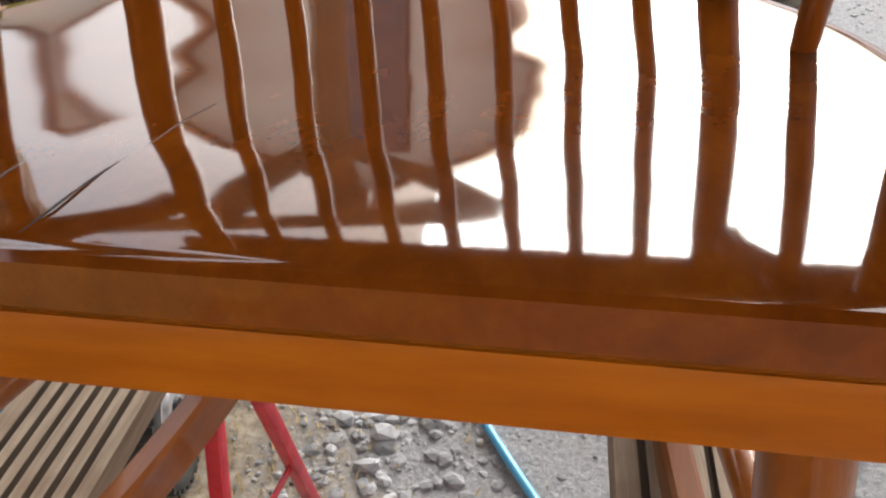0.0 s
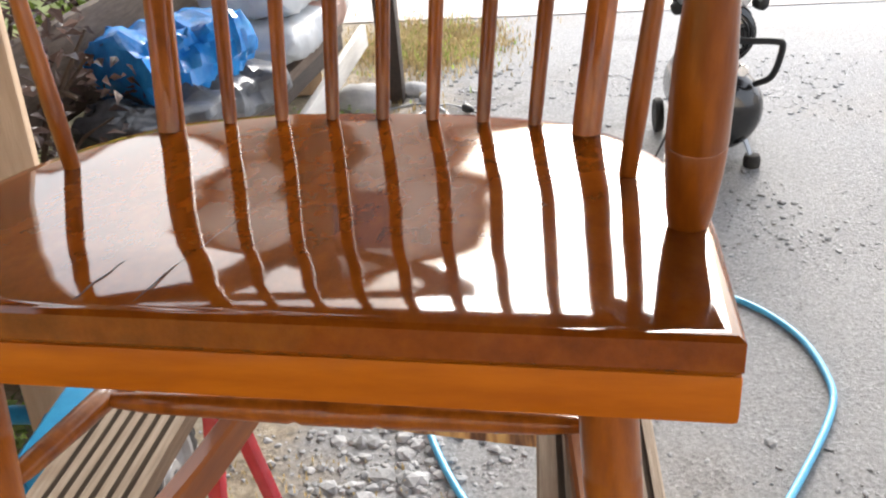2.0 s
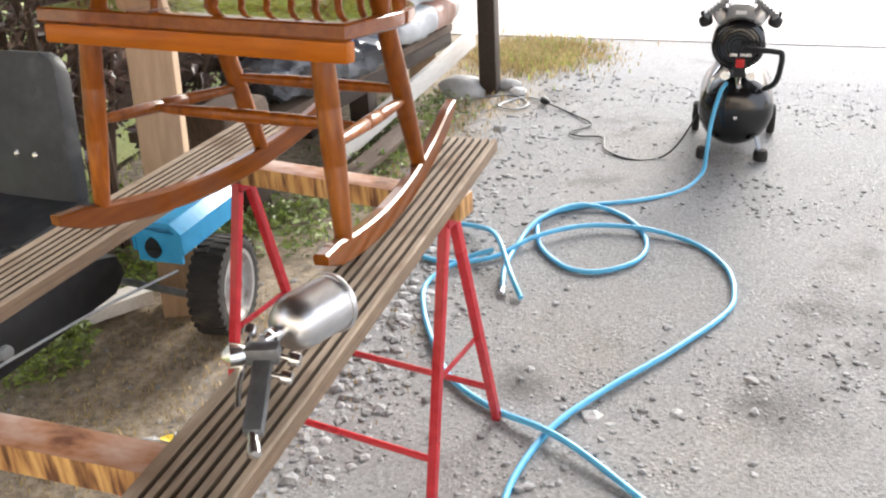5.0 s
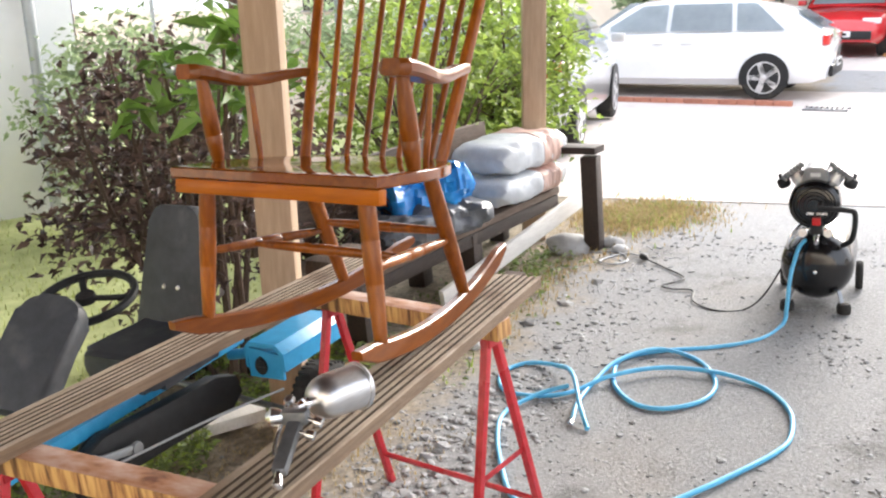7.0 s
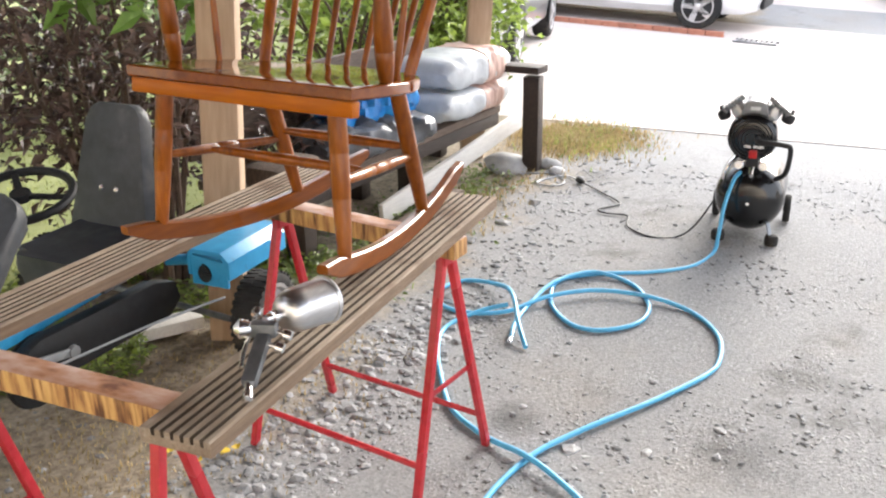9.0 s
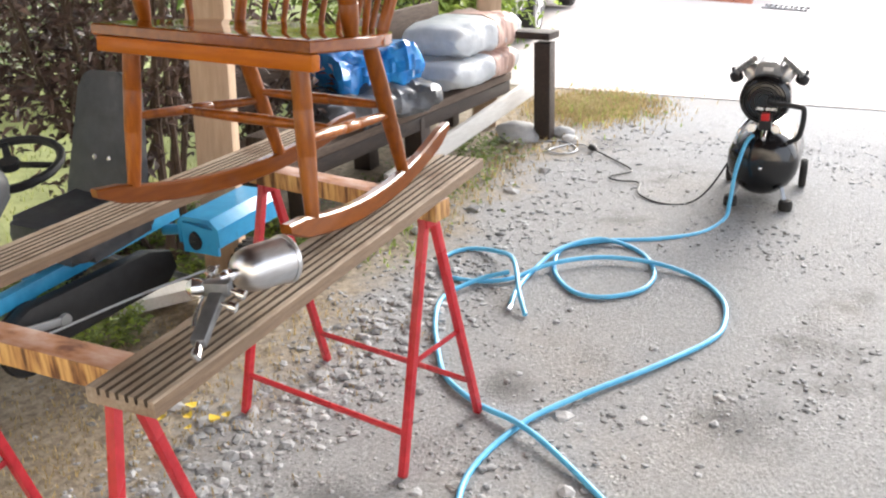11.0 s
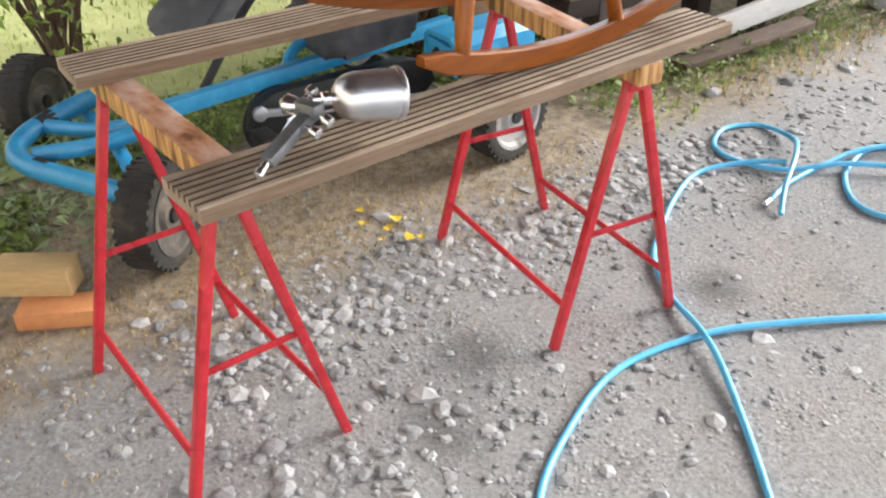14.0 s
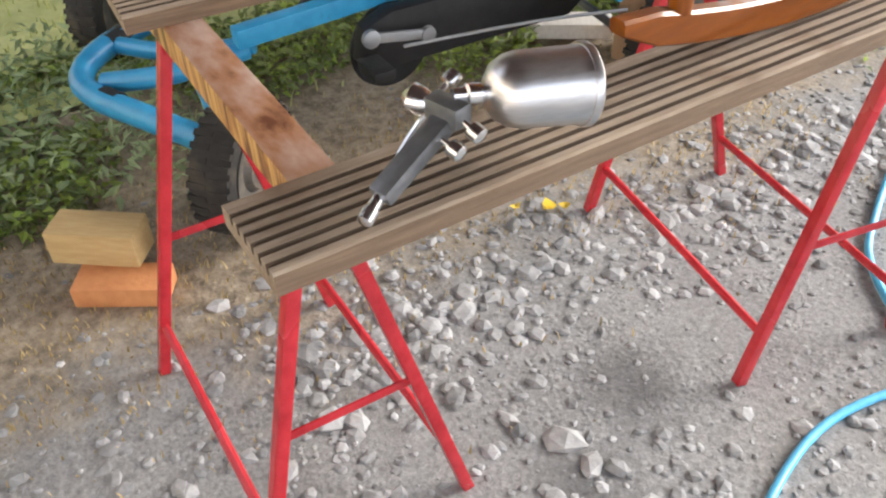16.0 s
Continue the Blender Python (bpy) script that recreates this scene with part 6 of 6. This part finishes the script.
solo("wall_south", bm, M["plaster"], "added unseen plain cream wall closing the yard and bouncing warm fill", "wall", kind="structure")

# sheet roof of the open shelter over the yard, on its rafters
bm = B()
rows = []
for j in range(2):
    rows.append([bm.verts.new((-1.9 + 0.045 * i, -3.6 + 7.62 * j, 2.93 + 0.018 * (i % 2))) for i in range(112)])
for i in range(111):
    bm.faces.new((rows[0][i], rows[0][i + 1], rows[1][i + 1], rows[1][i]))
bmesh.ops.solidify(bm, geom=list(bm.faces), thickness=0.006)
shelter_roof = solo("shelter_roof", bm, M["cladding"], "dark brown corrugated sheet roof over the gravel yard", "roof", kind="structure", smooth=False)
for k in range(8):
    bm = B()
    box(bm, (0.56, -3.4 + 1.0 * k, 2.86), (4.9, 0.08, 0.13), bevel=0.006)
    part("rafter", bm, M["cladding"], shelter_roof)
for x, y in ((2.85, -3.2), (2.85, 3.6), (-1.6, -3.2)):
    bm = B()
    g = ground_z(x, y)
    box(bm, (x, y, (g + 2.80) / 2), (0.13, 0.13, 2.80 - g), bevel=0.008)
    part("post", bm, M["post"], shelter_roof)

# eave gutter beside the first post
gut = thing("gutter", "grey zinc gutter with rafter ends under the shelter eave", "gutter")
ga, gb = Vector((-2.6, -0.42, 2.07)), Vector((-0.93, 1.43, 2.02))
bm = B()
bar(bm, ga, gb, 0.09, 0.055, bevel=0.012)
part("channel", bm, M["zinc"], gut)
bm = B()
bar(bm, ga + Vector((-0.05, 0.05, 0.10)), gb + Vector((-0.05, 0.05, 0.10)), 0.04, 0.05, bevel=0.004)
part("batten", bm, M["plankwood"], gut)
for k in range(9):
    c = ga.lerp(gb, (k + 0.6) / 9)
    bm = B()
    bar(bm, c + Vector((0.03, -0.03, 0.05)), c + Vector((-0.30, 0.30, 0.16)), 0.06, 0.09, bevel=0.004)
    part("rafter_end", bm, M["plankwood"], gut)

# the gardens, cars and houses beyond the bench lie turned a little about the yard
SWING = Matrix.Translation((0.9, -0.95, 0)) @ Matrix.Rotation(radians(-1.45), 4, "Z") @ Matrix.Translation((-0.9, 0.95, 0))
for ob in list(bpy.data.objects):
    kind_ = ob.name.split(".")[0]
    if ob.parent is None and kind_ in ("car", "house", "carport", "white_house", "pergola", "parasol", "conifer", "kerb", "drain_grate", "garden_shrub"):
        ob.matrix_world = SWING @ ob.matrix_world

# ---- loose stones, gravel, grass and leaves ----
PEBBLE = bmesh.new()
bmesh.ops.create_icosphere(PEBBLE, subdivisions=1, radius=1.0)
PV = [v.co.copy() for v in PEBBLE.verts]
PF = [[v.index for v in f.verts] for f in PEBBLE.faces]
PEBBLE.free()


def pebble_mesh(name, material, spots, rnd):
    """Irregular small stones sunk a little into the ground, in one mesh."""
    verts, faces = [], []
    for x, y, s in spots:
        m = Euler((rnd.uniform(0, 6), rnd.uniform(0, 6), rnd.uniform(0, 6))).to_matrix()
        flat = Vector((rnd.uniform(0.8, 1.3), rnd.uniform(0.7, 1.1), rnd.uniform(0.32, 0.66)))
        turn = Euler((0, 0, rnd.uniform(0, 6))).to_matrix()
        k = len(verts)
        c = Vector((x, y, rough_ground(x, y) + s * 0.02))
        for v in PV:
            q = m @ (v * rnd.uniform(0.72, 1.12))
            q = turn @ Vector((q.x * flat.x, q.y * flat.y, q.z * flat.z))
            verts.append(tuple(c + q * s))
        faces += [[i + k for i in f] for f in PF]
    me = bpy.data.meshes.new(name)
    me.from_pydata(verts, [], faces)
    me.materials.append(M[material])
    return me


rnd = random.Random(77)
spots = []
while len(spots) < 9000:
    x, y = rnd.uniform(-1.5, 2.2), rnd.uniform(-0.9, 4.4)
    clump = noise.noise(Vector((x * 1.6, y * 1.6, 3)))
    d = -0.56 - x + 0.04 * y
    strip = max(0.0, 1 - abs(d) / 0.34) if y > 0.1 else 0.0
    strip *= 0.4 if y > 2.2 else 1.0
    front = max(0.0, 1 - max(0.0, y - 0.3) / 0.9) * max(0.0, 1 - abs(x + 0.05) / 0.9)
    dens = 0.08 + 0.35 * clump + 0.75 * strip + 0.34 * front
    if x < -0.9:
        dens *= 0.3
    if rnd.random() < dens:
        s = 0.0036 + rnd.expovariate(1 / (0.0034 + 0.0042 * max(strip, front)))
        spots.append((x, y, min(s, 0.015 + 0.019 * max(strip, front))))
tagged(new("gravel_stones", pebble_mesh("gravel_stones", "stone", spots, rnd)), "loose grey gravel stones scattered over the yard", "gravel", kind="stuff")

ROCKS = [(-0.56, 0.55, 0.034), (-0.40, 0.16, 0.036), (-0.37, 0.20, 0.028), (-0.13, 0.49, 0.036), (-0.06, 0.50, 0.033), (-0.81, 0.09, 0.032), (-0.82, 0.20, 0.028), (-0.86, 0.88, 0.034), (0.08, 0.87, 0.026), (0.233, 1.284, 0.033),
         (-0.62, 0.95, 0.034), (-0.72, 0.86, 0.030), (-0.55, 1.22, 0.036), (0.35, 0.95, 0.028), (0.12, 0.28, 0.034), (0.33, 0.22, 0.030), (0.44, 1.35, 0.026),
         (-0.70, 2.75, 0.05), (-0.64, 3.05, 0.045), (-0.60, 3.42, 0.05), (0.20, 0.06, 0.038), (0.30, -0.02, 0.033), (-0.48, 0.24, 0.028), (-0.38, 0.30, 0.026), (0.62, 1.55, 0.026), (-0.76, 0.42, 0.03), (-0.82, 2.42, 0.045)]
for x, y, s in ROCKS:
    p = YARD @ Vector((x, y, 0))
    me = pebble_mesh("stone", "rock", [(0, 0, s)], rnd)
    me.transform(Matrix.Translation((0, 0, -rough_ground(0, 0))))
    ob = new("stone", me)
    ob.location = (p.x, p.y, rough_ground(p.x, p.y))
    tagged(ob, "pale grey angular stone lying on the gravel", "stone", "loose stones")
for x, y, sx in ((-0.95, 3.95, 0.13), (-0.74, 4.10, 0.07), (-0.66, 3.99, 0.05)):
    p = YARD @ Vector((x, y, 0))
    bm = B()
    bmesh.ops.create_icosphere(bm, subdivisions=3, radius=sx)
    for v in bm.verts:
        v.co += v.co.normalized() * sx * (0.35 * noise.noise(v.co * 9) + 0.12 * noise.noise(v.co * 26))
        v.co.z *= 0.55
    solo("boulder", bm, M["rock"], "pale boulder at the foot of the bench", "boulder", Matrix.Translation((p.x, p.y, rough_ground(p.x, p.y) + sx * 0.2)))


def blades(name, material, spots, height, rnd, width=0.006, label="", category="grass"):
    verts, faces = [], []
    for x, y in spots:
        h = height * rnd.uniform(0.4, 1.3)
        a = rnd.uniform(0, 6.283)
        lean = rnd.uniform(0.1, 0.8) * h
        c = Vector((x, y, ground_z(x, y) + (0.015 if x < lawn_edge(y) - 0.25 else 0.0)))
        d = Vector((math.cos(a), math.sin(a), 0))
        o = Vector((-d.y, d.x, 0)) * width * rnd.uniform(0.6, 1.3) * 0.5
        k = len(verts)
        verts += [tuple(c - o), tuple(c + o), tuple(c + d * lean * 0.35 + Vector((0, 0, h * 0.65)) + o * 0.8), tuple(c + d * lean * 0.35 + Vector((0, 0, h * 0.65)) - o * 0.8), tuple(c + d * lean + Vector((0, 0, h)))]
        faces += [(k, k + 1, k + 2, k + 3), (k + 3, k + 2, k + 4)]
    me = bpy.data.meshes.new(name)
    me.from_pydata(verts, [], faces)
    me.materials.append(M[material])
    return tagged(new(name, me), label, category, kind="stuff")


spots = []
while len(spots) < 16000:
    x, y = rnd.uniform(-5.5, -1.3), rnd.uniform(-3.5, 3.5)
    if x < lawn_edge(y) + rnd.uniform(-0.25, 0.1):
        spots.append((x, y))
blades("grass", "grass", spots, 0.038, rnd, 0.008, "short yellow-green lawn grass")
spots = []
while len(spots) < 13500:
    x, y = rnd.uniform(-2.5, -0.98), rnd.uniform(-1.2, 2.3)
    if noise.noise(Vector((x * 2.5, y * 2.5, 8))) > 0.02 + 0.9 * (x + 1.5) and x > lawn_edge(y) - 0.5:
        spots.append(Vector((x, y, ground_z(x, y) + rnd.uniform(0.0, 0.075))))
tall = []
while len(tall) < 2600:
    x, y = rnd.uniform(-2.2, -1.08), rnd.uniform(-1.1, 0.45)
    if noise.noise(Vector((x * 3.0, y * 3.0, 5))) > -0.12 + 0.7 * (x + 1.35):
        tall.append(Vector((x, y, ground_z(x, y) + rnd.uniform(0.0, 0.13))))
tagged(new("tall_weeds", leaf_mesh("tall_weeds", "leafpale", tall, 0.045, rnd, 0.0, aspect=0.34)), "tall pale green weeds round the kart's front bumper", "weeds", kind="stuff")
tagged(new("weeds", leaf_mesh("weeds", "weed", spots[:8500], 0.036, rnd, 0.1)), "low dark green weeds under and around the kart", "weeds", kind="stuff")
tagged(new("clover", leaf_mesh("clover", "leaf", spots[8500:], 0.028, rnd, 0.1, aspect=0.7)), "light green clover among the weeds", "weeds", kind="stuff")
spots = []
for _ in range(1500):
    p = YARD @ Vector((rnd.gauss(-1.06, 0.13), rnd.uniform(1.9, 3.8), 0))
    spots.append(Vector((p.x, p.y, ground_z(p.x, p.y) + rnd.uniform(0.0, 0.07))))
tagged(new("bench_weeds", leaf_mesh("bench_weeds", "weed", spots, 0.034, rnd, 0.1)), "dark green weeds growing under the bench", "weeds", kind="stuff")
spots = []
for _ in range(4600):
    spots.append((rnd.gauss(-0.98, 0.26), rnd.uniform(-0.45, 1.7)))
blades("straw", "straw", spots, 0.018, rnd, 0.004, "dry straw on the soil edge", "straw")
spots = [(rnd.gauss(-0.78, 0.2), rnd.gauss(4.85, 0.24)) for _ in range(9000)] + [(rnd.gauss(-0.85, 0.10), rnd.uniform(2.4, 4.2)) for _ in range(700)]
blades("dry_grass", "straw", spots, 0.034, rnd, 0.006, "tuft of dry yellow grass beside the bench", "grass")
spots = [(rnd.gauss(-0.75, 0.16), rnd.gauss(4.85, 0.24)) for _ in range(1300)] + [(rnd.gauss(-0.98, 0.10), rnd.uniform(2.0, 3.5)) for _ in range(380)]
blades("green_tuft", "leaf", spots, 0.035, rnd, 0.007, "green grass growing along the bench foot", "grass")

for k in range(7):
    x, y = ((-0.78, 0.85), (-0.70, 0.87), (-0.85, 0.81), (-0.68, 0.90), (-0.74, 0.80), (-0.81, 0.90), (-0.92, 0.84))[k]
    p = YARD @ Vector((x, y, 0))
    bm = B()
    s = rnd.uniform(0.014, 0.024)
    pts = [(0, -s), (s * 0.6, -s * 0.3), (s * 0.75, s * 0.4), (0, s * 1.1), (-s * 0.75, s * 0.35), (-s * 0.6, -s * 0.35)]
    vs = [bm.verts.new((a, b, 0.004 * math.cos(a / s * 3))) for a, b in pts]
    c = bm.verts.new((0, 0, -0.003))
    for i in range(6):
        bm.faces.new((vs[i], vs[(i + 1) % 6], c))
    solo("fallen_leaf", bm, M["yleaf"], "small fallen yellow leaf on the gravel", "leaf", Matrix.Translation((p.x, p.y, rough_ground(p.x, p.y) + 0.012)) @ pose(0, 0, 0, rnd.uniform(-15, 15), rnd.uniform(-15, 15), rnd.uniform(0, 360)), "fallen leaves", smooth=False)
